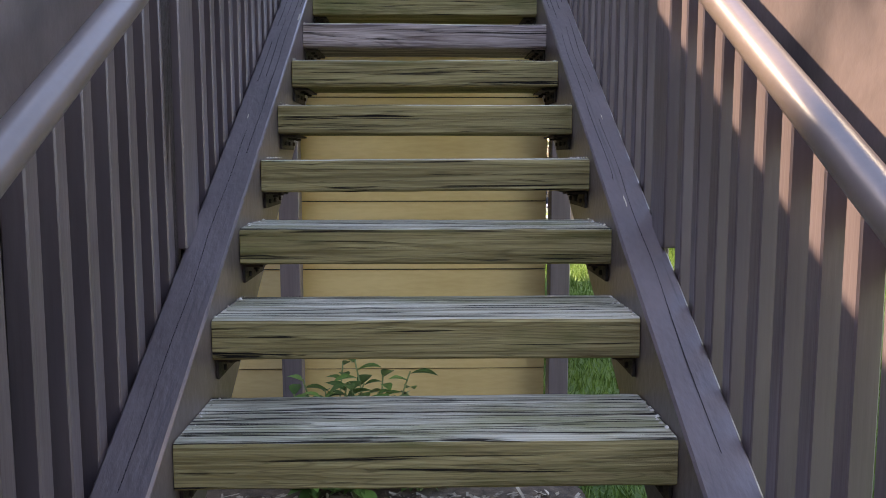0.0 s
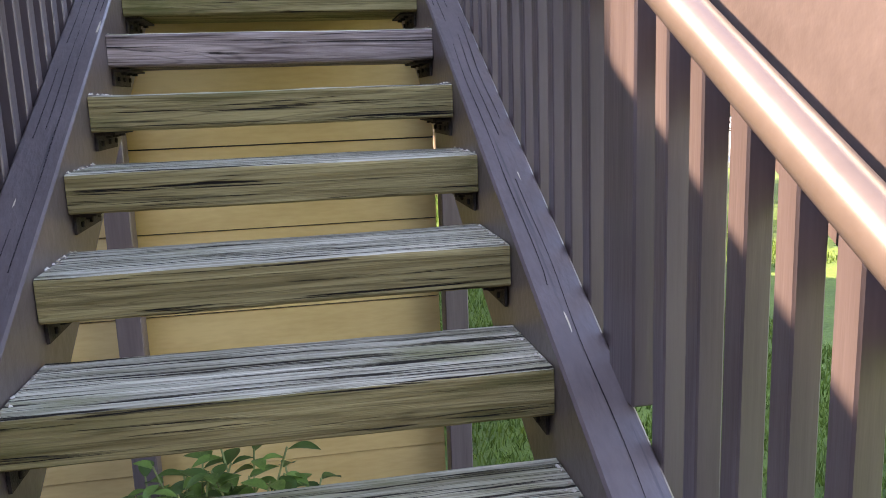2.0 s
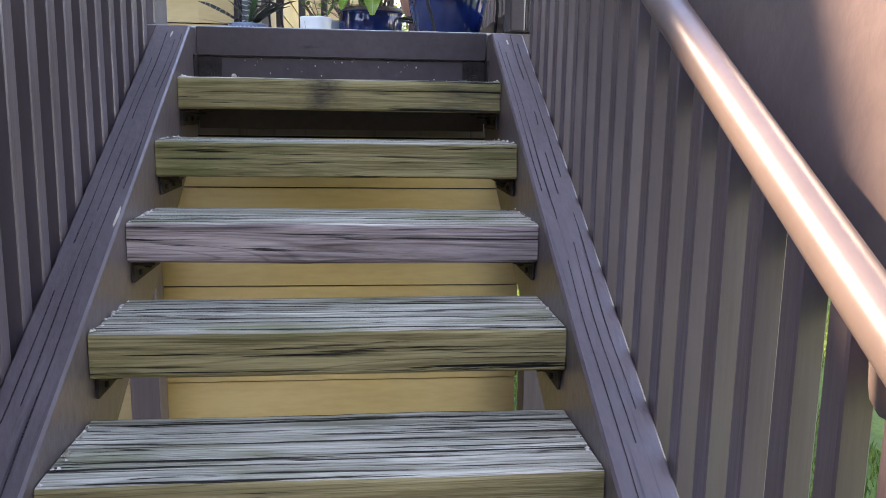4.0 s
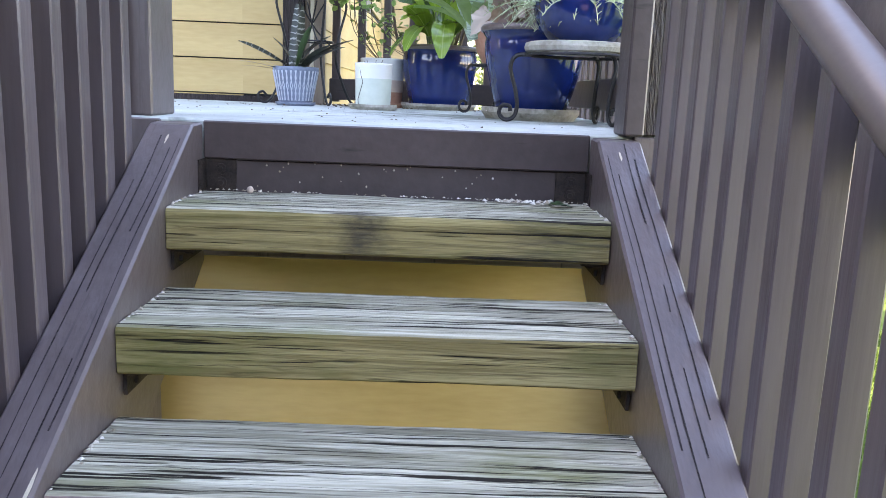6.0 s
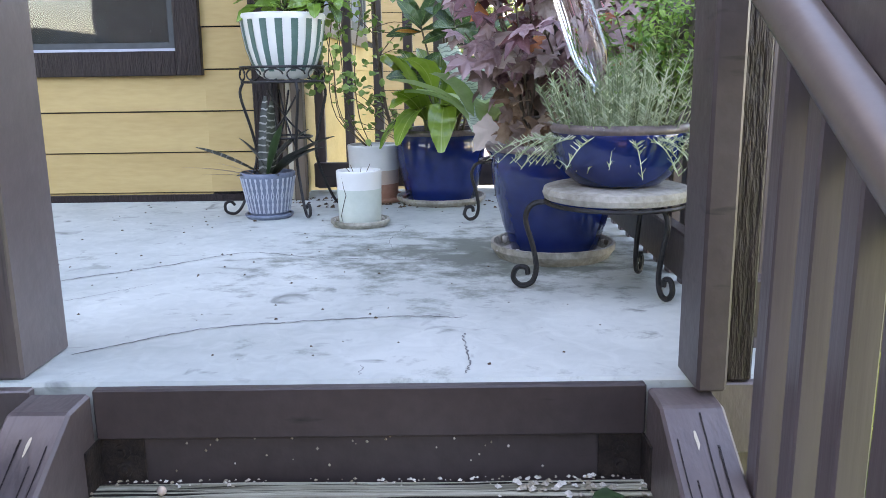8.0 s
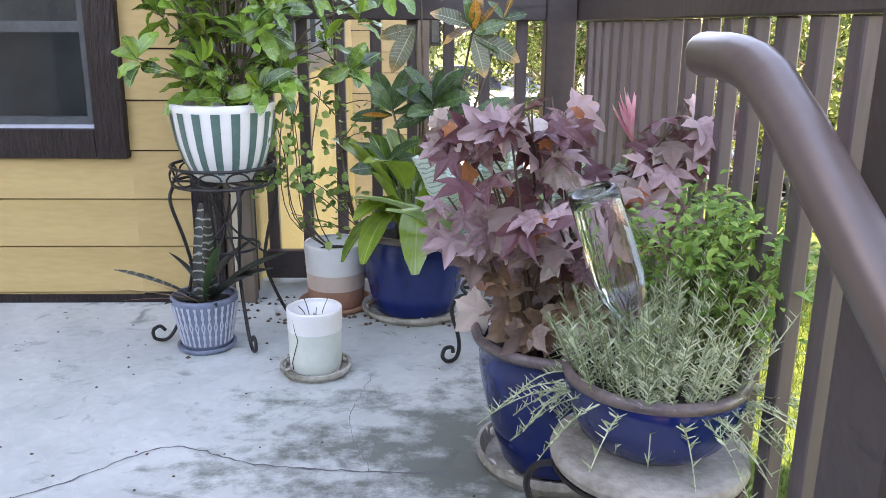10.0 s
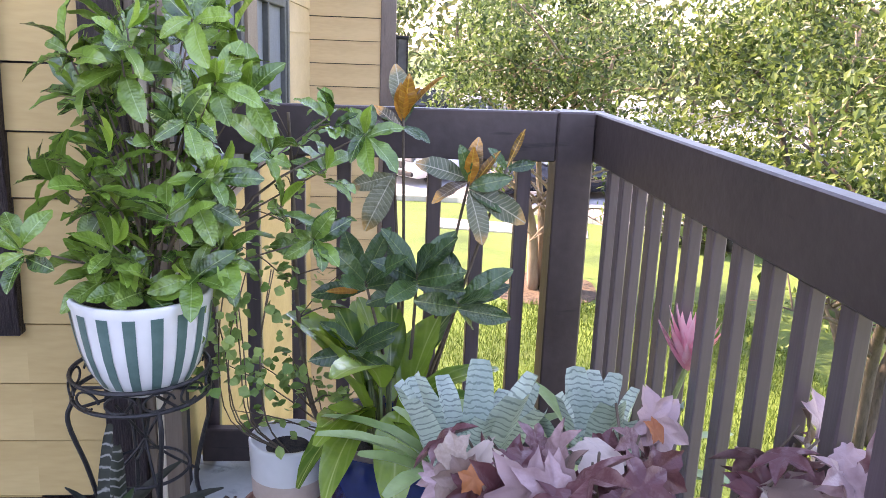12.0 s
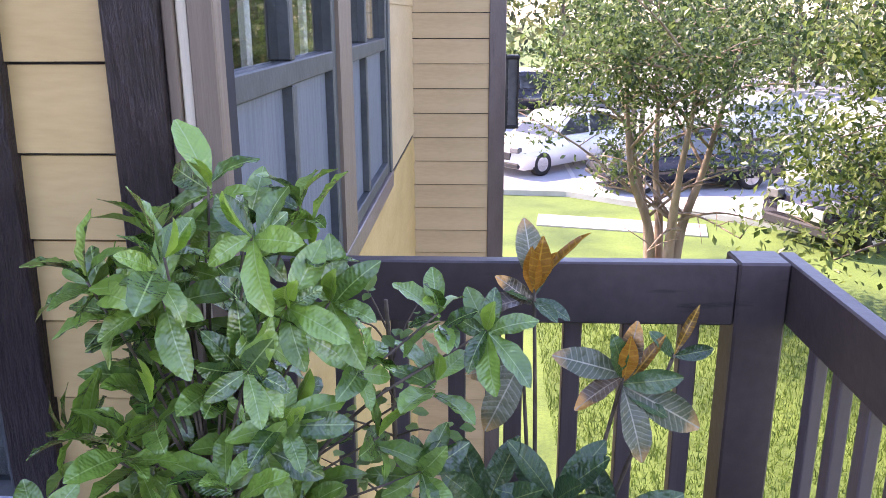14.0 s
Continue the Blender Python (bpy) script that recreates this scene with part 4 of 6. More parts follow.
# near-black boards added outside the left railing, to block sun and darken its gaps
bm = prism([(-1.60, string_z(-1.60) - 0.25), (2.43, string_z(2.43) - 0.25), (2.43, string_z(2.43) + 0.72), (-1.60, string_z(-1.60) + 0.72)], "x", -0.665, -0.642)
bmesh.ops.translate(bm, verts=bm.verts, vec=-rails[-1].location)
part("backing_board", bm, M["rough_dark"], rails[-1], "near-black boards added behind the slats to shade the gaps")

# pipe handrails
for sx in (-1, 1):
    hr = base("handrail", sx * 0.435, -1.6, string_z(-1.6) + 0.812, "brown painted steel pipe handrail with a level end", "handrail", "pipe handrails", "structure")
    o = hr.location
    h = 0.812
    pts = [Vector((sx * 0.438, y, string_z(y) + h)) for y in (-1.6, -0.8, 0.0, 0.8, 1.6, 2.2, 2.45, 2.54)]
    pts += [Vector((sx * x, y, z)) for x, y, z in ((0.438, 2.575, 2.374), (0.436, 2.605, 2.392), (0.433, 2.635, 2.404), (0.429, 2.665, 2.410), (0.429, 2.695, 2.412), (0.428, 2.75, 2.412), (0.428, 2.755, 2.412))]
    bm = bmesh.new()
    tube(bm, [p - o for p in pts], 0.023, 18)
    part("pipe", bm, M["pipe"], hr, smooth=True)
    for y in (-0.9, 0.44, 1.8):
        z = string_z(y) + h
        bm = bmesh.new()
        tube(bm, [Vector(p) - o for p in spline([(sx * 0.435, y, z - 0.02), (sx * 0.445, y, z - 0.065), (sx * 0.50, y, z - 0.075), (sx * 0.598, y, z - 0.075)], 4)], 0.007, 8)
        part("wall_bracket", bm, M["pipe"], hr, smooth=True)

# ---- deck railing ----
dr = base("deck_railing", RAIL_X, RAIL_Y, DECK, "brown painted deck railing with square slats and board top rail", "railing", kind="structure")
o = dr.location


def put_dr(name, bm, material, label=""):
    bmesh.ops.translate(bm, verts=bm.verts, vec=-o)
    return part(name, bm, material, dr, label)


T0, T1, B0, B1 = 2.458, 2.597, 1.53, 1.635
put_dr("corner_post", bx(0.566, 0.673, RAIL_Y, RAIL_Y + 0.10, DECK, T1 + 0.002, bevel=0.005), M["rail"], "square brown corner post")
put_dr("top_rail", bx(-0.44, 0.565, RAIL_Y + 0.004, RAIL_Y + 0.042, T0, T1, bevel=0.004), M["rail"], "brown board top rail")
put_dr("top_rail", bx(0.676, 0.714, 2.56, RAIL_Y + 0.098, T0, T1, bevel=0.004), M["rail"], "brown board top rail")
put_dr("bottom_rail", bx(-0.44, 0.565, RAIL_Y + 0.004, RAIL_Y + 0.042, B0, B1, bevel=0.004), M["rail"], "brown bottom rail")
put_dr("bottom_rail", bx(0.645, 0.683, 2.62, RAIL_Y + 0.098, B0 + 0.02, B1 + 0.02, bevel=0.004), M["rail"], "brown bottom rail")
src = None
for k in range(8):
    x = 0.487 - 0.1285 * k
    m = Matrix.Translation(Vector((x, RAIL_Y + 0.062, 1.53)) - o)
    if src is None:
        src = put_dr("baluster", bx(-0.02 + x, 0.02 + x, RAIL_Y + 0.043, RAIL_Y + 0.081, 1.52, 2.56, bevel=0.003), M["brown"])
    else:
        share("baluster", src, dr, Matrix.Translation((-0.1285 * k, 0, 0)))
src = None
for k in range(18):
    y = 4.655 - 0.114 * k
    if src is None:
        src = put_dr("baluster", bx(0.686, 0.712, y - 0.020, y + 0.020, 1.42, 2.457, bevel=0.003), M["brown"])
    else:
        share("baluster", src, dr, Matrix.Translation((0, -0.114 * k, 0)))
for x, sx in ((-0.585, -1), (0.522, 1)):
    y0, y1 = (2.576, 2.745) if sx < 0 else (2.49, 2.60)
    a, b = (x - 0.10, x) if sx < 0 else (x, x + 0.048)
    tagged(finish(bx(a, b, y0 if sx < 0 else 2.49, y1, DECK, 2.72, bevel=0.005), "post", M["brown_flat"] if sx < 0 else M["rail"]), "brown newel post at the top of the stairs", "post", "newel posts", "structure")

for x0, x1, y0, y1 in ((-0.688, -0.640, 2.546, 2.574), (0.572, 0.625, 2.535, 2.60)):
    tagged(finish(bx(x0, x1, y0, y1, DECK, 2.70, bevel=0.004), "trim", M["rough_dark"]), "dark rough strip beside the newel post", "trim", kind="structure")


# ---- pots, stands and plants on the deck ----
R = random.Random(11)


def saucer(x, y, z, r, key, label, h=0.022):
    b = base("saucer", x, y, z, label, "saucer", "plant saucers")
    part("dish", lathe(bmesh.new(), [(0.0001, 0.0), (r * 0.9, 0.0), (r, h * 0.6), (r, h), (r - 0.008, h), (r * 0.88, 0.008), (0.0001, 0.008)], 36), M[key], b, smooth=False)
    return b


def pebbles(parent, n, r0, r1, z, size=0.009):
    src = None
    for k in range(n):
        a, q = R.uniform(0, 6.283), R.uniform(r0, r1)
        m = pose(q * math.cos(a), q * math.sin(a), z, R.uniform(0, 360), R.uniform(0, 360), R.uniform(0, 360)) @ Matrix.Diagonal((R.uniform(0.7, 1.5), R.uniform(0.7, 1.2), R.uniform(0.5, 0.9), 1))
        if src is None:
            bm = bmesh.new()
            bmesh.ops.create_icosphere(bm, subdivisions=1, radius=size)
            src = part("pebble", bm, M["pebble"], parent, smooth=True)
            src.matrix_basis = m
        else:
            share("pebble", src, parent, m)


def pot(name, x, y, z, prof, materials, label, soil_r, soil_z, group="flower pots", seg=48, bands=None, rim=None):
    """A turned pot: profile of (radius, height) up the outside, then its lip and inside."""
    b = base(name, x, y, z, label, "plant pot", group)
    wall = 0.008
    inside = [(r - wall, h) for r, h in reversed(prof) if h > soil_z - 0.02] + [(0.0001, soil_z - 0.03)]
    bm = lathe(bmesh.new(), [(0.0001, 0.0)] + prof, seg)
    lathe(bm, [prof[-1]] + inside, seg)
    bmesh.ops.remove_doubles(bm, verts=bm.verts, dist=0.0004)
    if bands:
        for f in bm.faces:
            h = f.calc_center_median().z
            f.material_index = sum(1 for e in bands if h > e)
    part("body", bm, materials, b, smooth=True)
    if rim:
        rr, rz, rt = rim
        bm = lathe(bmesh.new(), [(rr - 0.012, rz - 0.004), (rr + rt, rz - 0.006), (rr + rt + 0.004, rz + 0.006), (rr + rt - 0.004, rz + 0.016), (rr - 0.008, rz + 0.014), (rr - 0.016, rz - 0.004)], seg)
        part("rim", bm, M["blue_rim"], b, "worn brown-edged rim", smooth=True)
    bm = bmesh.new()
    bmesh.ops.create_circle(bm, cap_ends=True, segments=28, radius=soil_r)
    bmesh.ops.subdivide_edges(bm, edges=bm.edges, cuts=2, use_grid_fill=True)
    for v in bm.verts:
        v.co.z = soil_z + 0.006 * noise.noise(v.co * 40)
    part("soil", bm, M["soil"], b, "dark potting soil")
    return b


S1 = saucer(-0.163, 3.995, DECK, 0.100, "stone", "grey stone saucer with gravel under the white pot")
pebbles(S1, 40, 0.078, 0.092, 0.014, 0.007)
P1 = pot("flower_pot", -0.163, 4.0, DECK + 0.010, [(0.070, 0.0), (0.071, 0.004), (0.073, 0.06), (0.0745, 0.115), (0.076, 0.165), (0.0765, 0.172), (0.075, 0.176)],
         [M["mint_glaze"], M["white_glaze"]], "small white and pale green crackle-glazed pot, nearly empty", 0.066, 0.135, bands=[0.112])
bm = bmesh.new()
tube(bm, [(-0.052, -0.0535, 0.16), (-0.045, -0.060, 0.12), (-0.038, -0.0645, 0.10), (-0.047, -0.0575, 0.07), (-0.058, -0.0465, 0.03), (-0.056, -0.048, 0.01)], 0.0012, 5)
part("crack", bm, M["soil"], P1, "dark hairline crack down the glaze")
S2 = saucer(-0.16, 4.545, DECK, 0.130, "terracotta", "terracotta saucer full of leaf litter and pebbles")
pebbles(S2, 40, 0.108, 0.122, 0.012, 0.007)
P2 = pot("flower_pot", -0.16, 4.55, DECK + 0.010, [(0.092, 0.0), (0.094, 0.004), (0.097, 0.062), (0.0975, 0.064), (0.100, 0.115), (0.1005, 0.117), (0.105, 0.205), (0.1055, 0.212), (0.103, 0.216)],
         [M["terracotta"], M["peach"], M["white_glaze"]], "white, peach and terracotta banded cylinder pot", 0.094, 0.185, bands=[0.063, 0.116])
S3 = saucer(0.11, 4.49, DECK, 0.178, "stone", "mossy stone saucer under the blue pot", 0.028)
pebbles(S3, 26, 0.150, 0.168, 0.018, 0.009)
blue_prof = [(0.132, 0.0), (0.138, 0.006), (0.150, 0.06), (0.165, 0.13), (0.174, 0.19), (0.174, 0.225), (0.168, 0.245), (0.176, 0.258), (0.182, 0.268), (0.176, 0.276)]
P3 = pot("flower_pot", 0.11, 4.50, DECK + 0.012, blue_prof, M["blue"], "large cobalt blue glazed pot with a brown-edged rim", 0.165, 0.235, rim=(0.178, 0.262, 0.004))
S4 = saucer(0.425, 3.50, DECK, 0.172, "stone", "lichened stone saucer under the tall blue pot", 0.040)
pebbles(S4, 30, 0.150, 0.164, 0.028, 0.010)
P4 = pot("flower_pot", 0.428, 3.50, DECK + 0.012, [(0.112, 0.0), (0.118, 0.008), (0.142, 0.08), (0.162, 0.16), (0.172, 0.215), (0.173, 0.245), (0.170, 0.262), (0.180, 0.278), (0.188, 0.290), (0.182, 0.300)],
         M["blue"], "tall cobalt blue glazed pot beside the low table", 0.160, 0.262, rim=(0.183, 0.288, 0.004))

# slate pot with zigzag ridges
S5 = saucer(-0.51, 4.175, DECK, 0.086, "slate", "slate-blue saucer under the ridged pot", 0.016)
P5 = pot("flower_pot", -0.51, 4.18, DECK + 0.010, [(0.068, 0.0), (0.071, 0.004), (0.082, 0.06), (0.093, 0.12), (0.0965, 0.138), (0.098, 0.150), (0.095, 0.154)],
         M["slate"], "slate-blue ceramic pot with pale zigzag ridges", 0.084, 0.128)
src = None
for k in range(30):
    a = 12.0 * k
    if src is None:
        bm = bmesh.new()
        for q, w in ((0, 1), (6, -1)):
            tube(bm, [(math.cos(radians(q + w * 5 * f)) * (0.0725 + 0.0245 * h), math.sin(radians(q + w * 5 * f)) * (0.0725 + 0.0245 * h), 0.012 + 0.125 * h) for h, f in ((0, 0.2), (0.25, 0.9), (0.5, 0.0), (0.75, 0.9), (1, 0.3))], 0.0022, 5)
        src = part("ridge", bm, M["slate_light"], P5, "pale zigzag ridge")
    else:
        share("ridge", src, P5, pose(0, 0, 0, 0, 0, a))

# striped bowl on the wrought-iron stand
RING = 1.985
st = base("plant_stand", -0.46, 4.30, DECK, "black wrought-iron plant stand with scrolled ring and curled feet", "plant stand")


def ring_bm(r, z, wire, seg=40):
    bm = bmesh.new()
    return tube(bm, [(r * math.cos(2 * math.pi * k / seg), r * math.sin(2 * math.pi * k / seg), z) for k in range(seg + 1)], wire, 6, closed_ends=False)


H = RING - DECK
part("ring", ring_bm(0.148, H, 0.005), M["iron"], st)
part("ring", ring_bm(0.150, H + 0.052, 0.005), M["iron"], st)
part("ring", ring_bm(0.095, H - 0.20, 0.004), M["iron"], st)
for k in range(4):
    part("cross_bar", tube(bmesh.new(), [(-0.146, 0, H), (0.146, 0, H)], 0.004, 6), M["iron"], st).rotation_euler = (0, 0, radians(45 * k))
for k in range(12):
    pts = [(0.149, 0.030 * math.cos(t) - 0.012 * t / 6, H + 0.026 + 0.020 * math.sin(t)) for t in np.linspace(0, 5.4, 12)]
    part("scroll", tube(bmesh.new(), pts, 0.003, 5), M["iron"], st).rotation_euler = (0, 0, radians(30 * k))
leg = spline([(0.148, 0, H), (0.160, 0, H - 0.05), (0.125, 0, H - 0.18), (0.115, 0, H - 0.28), (0.165, 0, 0.06), (0.200, 0, 0.012), (0.235, 0, 0.018), (0.240, 0, 0.045), (0.220, 0, 0.055), (0.205, 0, 0.040)], 5)
brace = spline([(0.120, 0, H - 0.24), (0.02, 0, H - 0.15), (-0.06, 0, H - 0.03)], 6)
for k in range(4):
    for nm, pp, w in (("leg", leg, 0.0055), ("brace", brace, 0.0035)):
        part(nm, tube(bmesh.new(), pp, w, 7), M["iron"], st).rotation_euler = (0, 0, radians(90 * k + 28))
stripe_prof = [(0.060, 0.0), (0.075, 0.002), (0.098, 0.020), (0.120, 0.060), (0.136, 0.110), (0.146, 0.165), (0.151, 0.205), (0.153, 0.222), (0.149, 0.228)]
P6 = pot("flower_pot", -0.45, 4.30, RING + 0.008, stripe_prof, M["white_glaze"], "white ceramic bowl with broad dark green stripes", 0.138, 0.20)
src = None
for k in range(17):
    if src is None:
        bm = bmesh.new()
        rows = []
        for i in range(12):
            h = 0.028 + 0.178 * i / 11
            r = float(np.interp(h, [p[1] for p in stripe_prof], [p[0] for p in stripe_prof])) + 0.0012
            w = 0.013 * (0.75 + 0.25 * i / 11)
            rows.append([bm.verts.new((r * math.cos(u / r), r * math.sin(u / r), h)) for u in (-w, -w / 3, w / 3, w)])
        for a, b in zip(rows, rows[1:]):
            for j in range(3):
                bm.faces.new((a[j], a[j + 1], b[j + 1], b[j]))
        src = part("stripe", bm, M["stripe"], P6, "dark green painted stripe", smooth=True)
    else:
        share("stripe", src, P6, pose(0, 0, 0, 0, 0, 360 / 17 * k))

# low round table with scrolled legs and the blue bowl on it
tb = base("side_table", 0.52, 3.13, DECK, "low round iron side table with lichened stone top and scrolled legs", "table")
part("tabletop", lathe(bmesh.new(), [(0.0001, 0.212), (0.150, 0.212), (0.164, 0.216), (0.168, 0.228), (0.164, 0.240), (0.150, 0.244), (0.0001, 0.244)], 40), M["stone"], tb, "lichen-stained stone top")
part("ring", ring_bm(0.160, 0.206, 0.005), M["iron"], tb)
leg = spline([(0.150, 0, 0.206), (0.190, 0, 0.200), (0.206, 0, 0.165), (0.188, 0, 0.10), (0.180, 0, 0.05), (0.190, 0, 0.016), (0.216, 0, 0.008), (0.234, 0, 0.026), (0.226, 0, 0.050), (0.204, 0, 0.050), (0.200, 0, 0.034)], 5)
for a in (178, 55, 305):
    part("leg", tube(bmesh.new(), [(x * (1.0 if a == 178 else 0.74), y, z) for x, y, z in leg], 0.0065, 7), M["iron"], tb, "grey-black scrolled iron leg").rotation_euler = (0, 0, radians(a))
P7 = pot("flower_pot", 0.525, 3.14, DECK + 0.245, [(0.085, 0.0), (0.095, 0.004), (0.125, 0.030), (0.145, 0.070), (0.152, 0.105), (0.153, 0.125), (0.149, 0.132)],
         M["blue"], "wide cobalt blue glazed bowl on the low table", 0.14, 0.112, rim=(0.150, 0.124, 0.002))
# second low stand in the corner with a bowl of bromeliads
t2 = base("plant_stand", 0.40, 4.12, DECK, "low black iron stand with scrolled legs in the corner", "plant stand")
part("ring", ring_bm(0.15, 0.20, 0.006), M["iron"], t2)
for a in (205, 100, 330, 270):
    part("leg", tube(bmesh.new(), [(x * 0.98, y, z * 0.97) for x, y, z in leg], 0.006, 7), M["iron"], t2).rotation_euler = (0, 0, radians(a))
P8 = pot("flower_pot", 0.40, 4.12, DECK + 0.206, [(0.105, 0.0), (0.115, 0.004), (0.140, 0.05), (0.155, 0.11), (0.158, 0.13), (0.152, 0.136)], M["terracotta"], "weathered clay bowl crowded with bromeliads", 0.142, 0.11)
part("cross_bar", tube(bmesh.new(), [(-0.15, 0, 0.20), (0.15, 0, 0.20)], 0.005, 6), M["iron"], t2)
part("cross_bar", tube(bmesh.new(), [(0, -0.15, 0.20), (0, 0.15, 0.20)], 0.005, 6), M["iron"], t2)


# bush in the striped bowl: whorls of oblong glossy leaves at the ends of thin branches
bush = base("potted_shrub", -0.42, 4.31, RING + 0.20, "bushy potted shrub with whorls of glossy oblong leaves", "potted plant")
bl = Leaves(bush, "leaf", {"a": lambda: leaf_bm(0.122, 0.047, 0.40, 0.45, 9, 1.35, 0.6, 0.7), "b": lambda: leaf_bm(0.100, 0.042, 0.40, 0.85, 9, 1.35, 0.7, 0.7), "n": lambda: leaf_bm(0.080, 0.032, 0.5, 0.2, 8, 1.25, 0.3, 0.75)},
            {"a": M["leaf_gloss"], "b": M["leaf_gloss"], "n": M["leaf_new"]})
stems = bmesh.new()
tips = []
for k in range(38):
    a, h = 2.4 * k + R.uniform(-0.4, 0.4), 0.10 + 0.50 * (k % 19) / 18
    q = R.uniform(0.06, 0.165)
    tips.append(Vector((q * math.cos(a) + 0.10 * max(0, h - 0.2), q * math.sin(a) * 0.9, h + R.uniform(-0.03, 0.03))))
# the shrub's own lean: a long low twig to one side, and a looser arm of whorls to the other
tips += [Vector(p) for p in ((-0.215, -0.16, 0.165), (-0.18, -0.08, 0.29), (-0.15, 0.02, 0.46), (-0.12, -0.10, 0.55), (0.455, 0.18, 0.37), (0.37, 0.16, 0.41), (0.365, 0.14, 0.29), (0.34, 0.10, 0.13), (0.27, 0.08, 0.21), (0.25, 0.08, 0.34), (0.20, 0.05, 0.47),
                             (0.15, 0.08, 0.62), (0.02, 0.04, 0.66), (0.0, -0.08, 0.07), (0.09, -0.06, 0.08), (-0.09, -0.06, 0.09), (0.14, 0.02, 0.10), (-0.13, -0.02, 0.11))]
for n, t in enumerate(tips):
    mid = Vector((t.x * 0.45, t.y * 0.45, t.z * 0.62))
    root = (t.x * 0.10, t.y * 0.10, -0.02) if n % 7 == 0 else (t.x * 0.25, t.y * 0.25, t.z * 0.42)
    tube(stems, spline([root, mid, t], 4), 0.005 if n % 7 == 0 else 0.003, 5, taper=0.002)
    flat = Vector((t.x, t.y, 0))
    out = (flat * min(1.5, 0.30 / max(0.01, flat.length)) + Vector((R.uniform(-0.55, 0.55), R.uniform(-0.7, 0.25), R.uniform(0.35, 0.9)))).normalized()
    cnt = 8 if n % 2 else 7
    for j in range(cnt):
        b = 2 * math.pi * j / cnt + R.uniform(-0.3, 0.3)
        side = out.orthogonal().normalized()
        perp = out.cross(side)
        d = (side * math.cos(b) + perp * math.sin(b)) * R.uniform(0.6, 1.0) + out * R.uniform(0.05, 0.9)
        bl.add("b" if j % 3 == 0 else "a", aim(t - out * 0.006 * j, d, out, R.uniform(0.6, 1.12), R.uniform(-35, 35)))
    for j in range(2):
        d = out + Vector((R.uniform(-0.35, 0.35), R.uniform(-0.35, 0.35), R.uniform(0, 0.3)))
        bl.add("n" if n % 2 == 0 else "b", aim(t, d, out.orthogonal(), R.uniform(0.7, 1.1)))
part("stem", stems, M["stem"], bush, "thin woody branches", smooth=True)

# twiggy small tree in the banded pot
tw = base("potted_tree", -0.12, 4.53, DECK + 0.19, "thin bare-stemmed potted tree with small leaves", "potted plant")
stems = bmesh.new()
trunk = spline([(0.06, -0.01, 0.0), (0.075, 0.0, 0.05), (0.03, 0.0, 0.12), (0.005, 0.0, 0.25), (-0.015, 0.01, 0.45), (-0.02, 0.0, 0.70), (-0.03, 0.0, 0.90)], 6)
tube(stems, trunk, 0.009, 7, taper=0.004)
small = bmesh.new()
for k in range(26):
    p = trunk[R.randrange(8, len(trunk))]
    a = R.uniform(0, 6.283)
    e = p + Vector((math.cos(a) * R.uniform(0.06, 0.20), math.sin(a) * 0.09, R.uniform(-0.02, 0.14)))
    if k < 4:
        e = Vector(((-0.17, -0.06, 0.15), (0.11, -0.05, 0.18), (-0.13, -0.04, 0.10), (-0.2, -0.05, 0.28))[k])
        p = trunk[5 + k]
    tube(stems, spline([p, (p + e) / 2 + Vector((0, 0, 0.015)), e], 3), 0.0026, 4, taper=0.0012)
    for j in range(9):
        c = p.lerp(e, R.uniform(0.4, 1.05)) + Vector((R.gauss(0, 0.018), R.gauss(0, 0.018), R.gauss(0, 0.018)))
        leaf_bm(0.034, 0.024, 0.2, 0.3, 3, 1.0, bm=small, m=aim(c, (R.gauss(0, 1), R.gauss(0, 1), R.gauss(0, 0.5)), (0, -0.4, 1), R.uniform(0.6, 1.2)))
# the trailing creeper of rounded leaves beside the striped bowl
for k in range(170):
    c = Vector((R.gauss(-0.17, 0.06), R.gauss(-0.15, 0.05), R.uniform(0.24, 0.58)))
    leaf_bm(0.030, 0.028, 0.15, 0.3, 3, 0.8, bm=small, m=aim(c, (R.gauss(0, 1), R.gauss(-0.5, 0.8), R.gauss(0, 0.7)), (0, -1, 0.6), R.uniform(0.6, 1.15)))
for k in range(7):
    x = R.gauss(-0.17, 0.05)
    tube(stems, spline([(-0.03, -0.02, 0.0), (x * 0.9, -0.12, 0.15), (x, -0.15, 0.35), (x + R.uniform(-0.05, 0.05), -0.15, 0.55)], 4), 0.002, 4)
part("stem", stems, M["stem"], tw, "crooked grey-brown stem", smooth=True)
tagged(part("foliage", small, M["leaf_small"], tw, "small rounded green leaves"), kind="stuff")
dt = base("dry_twigs", -0.163, 4.0, DECK + 0.145, "dry dark twigs in the small white pot", "twig")
for k in range(5):
    a = R.uniform(0, 6.283)
    part("twig", tube(bmesh.new(), spline([(0.02 * math.cos(a), 0.02 * math.sin(a), 0), (0.03 * math.cos(a), 0.03 * math.sin(a), 0.03), (0.045 * math.cos(a), 0.045 * math.sin(a), R.uniform(0.03, 0.07))], 3), 0.0015, 4), M["stem"], dt)

# dark banded rosette in the slate pot
br = base("potted_bromeliad", -0.51, 4.18, DECK + 0.135, "dark banded strap-leaved plant in the slate pot", "potted plant")
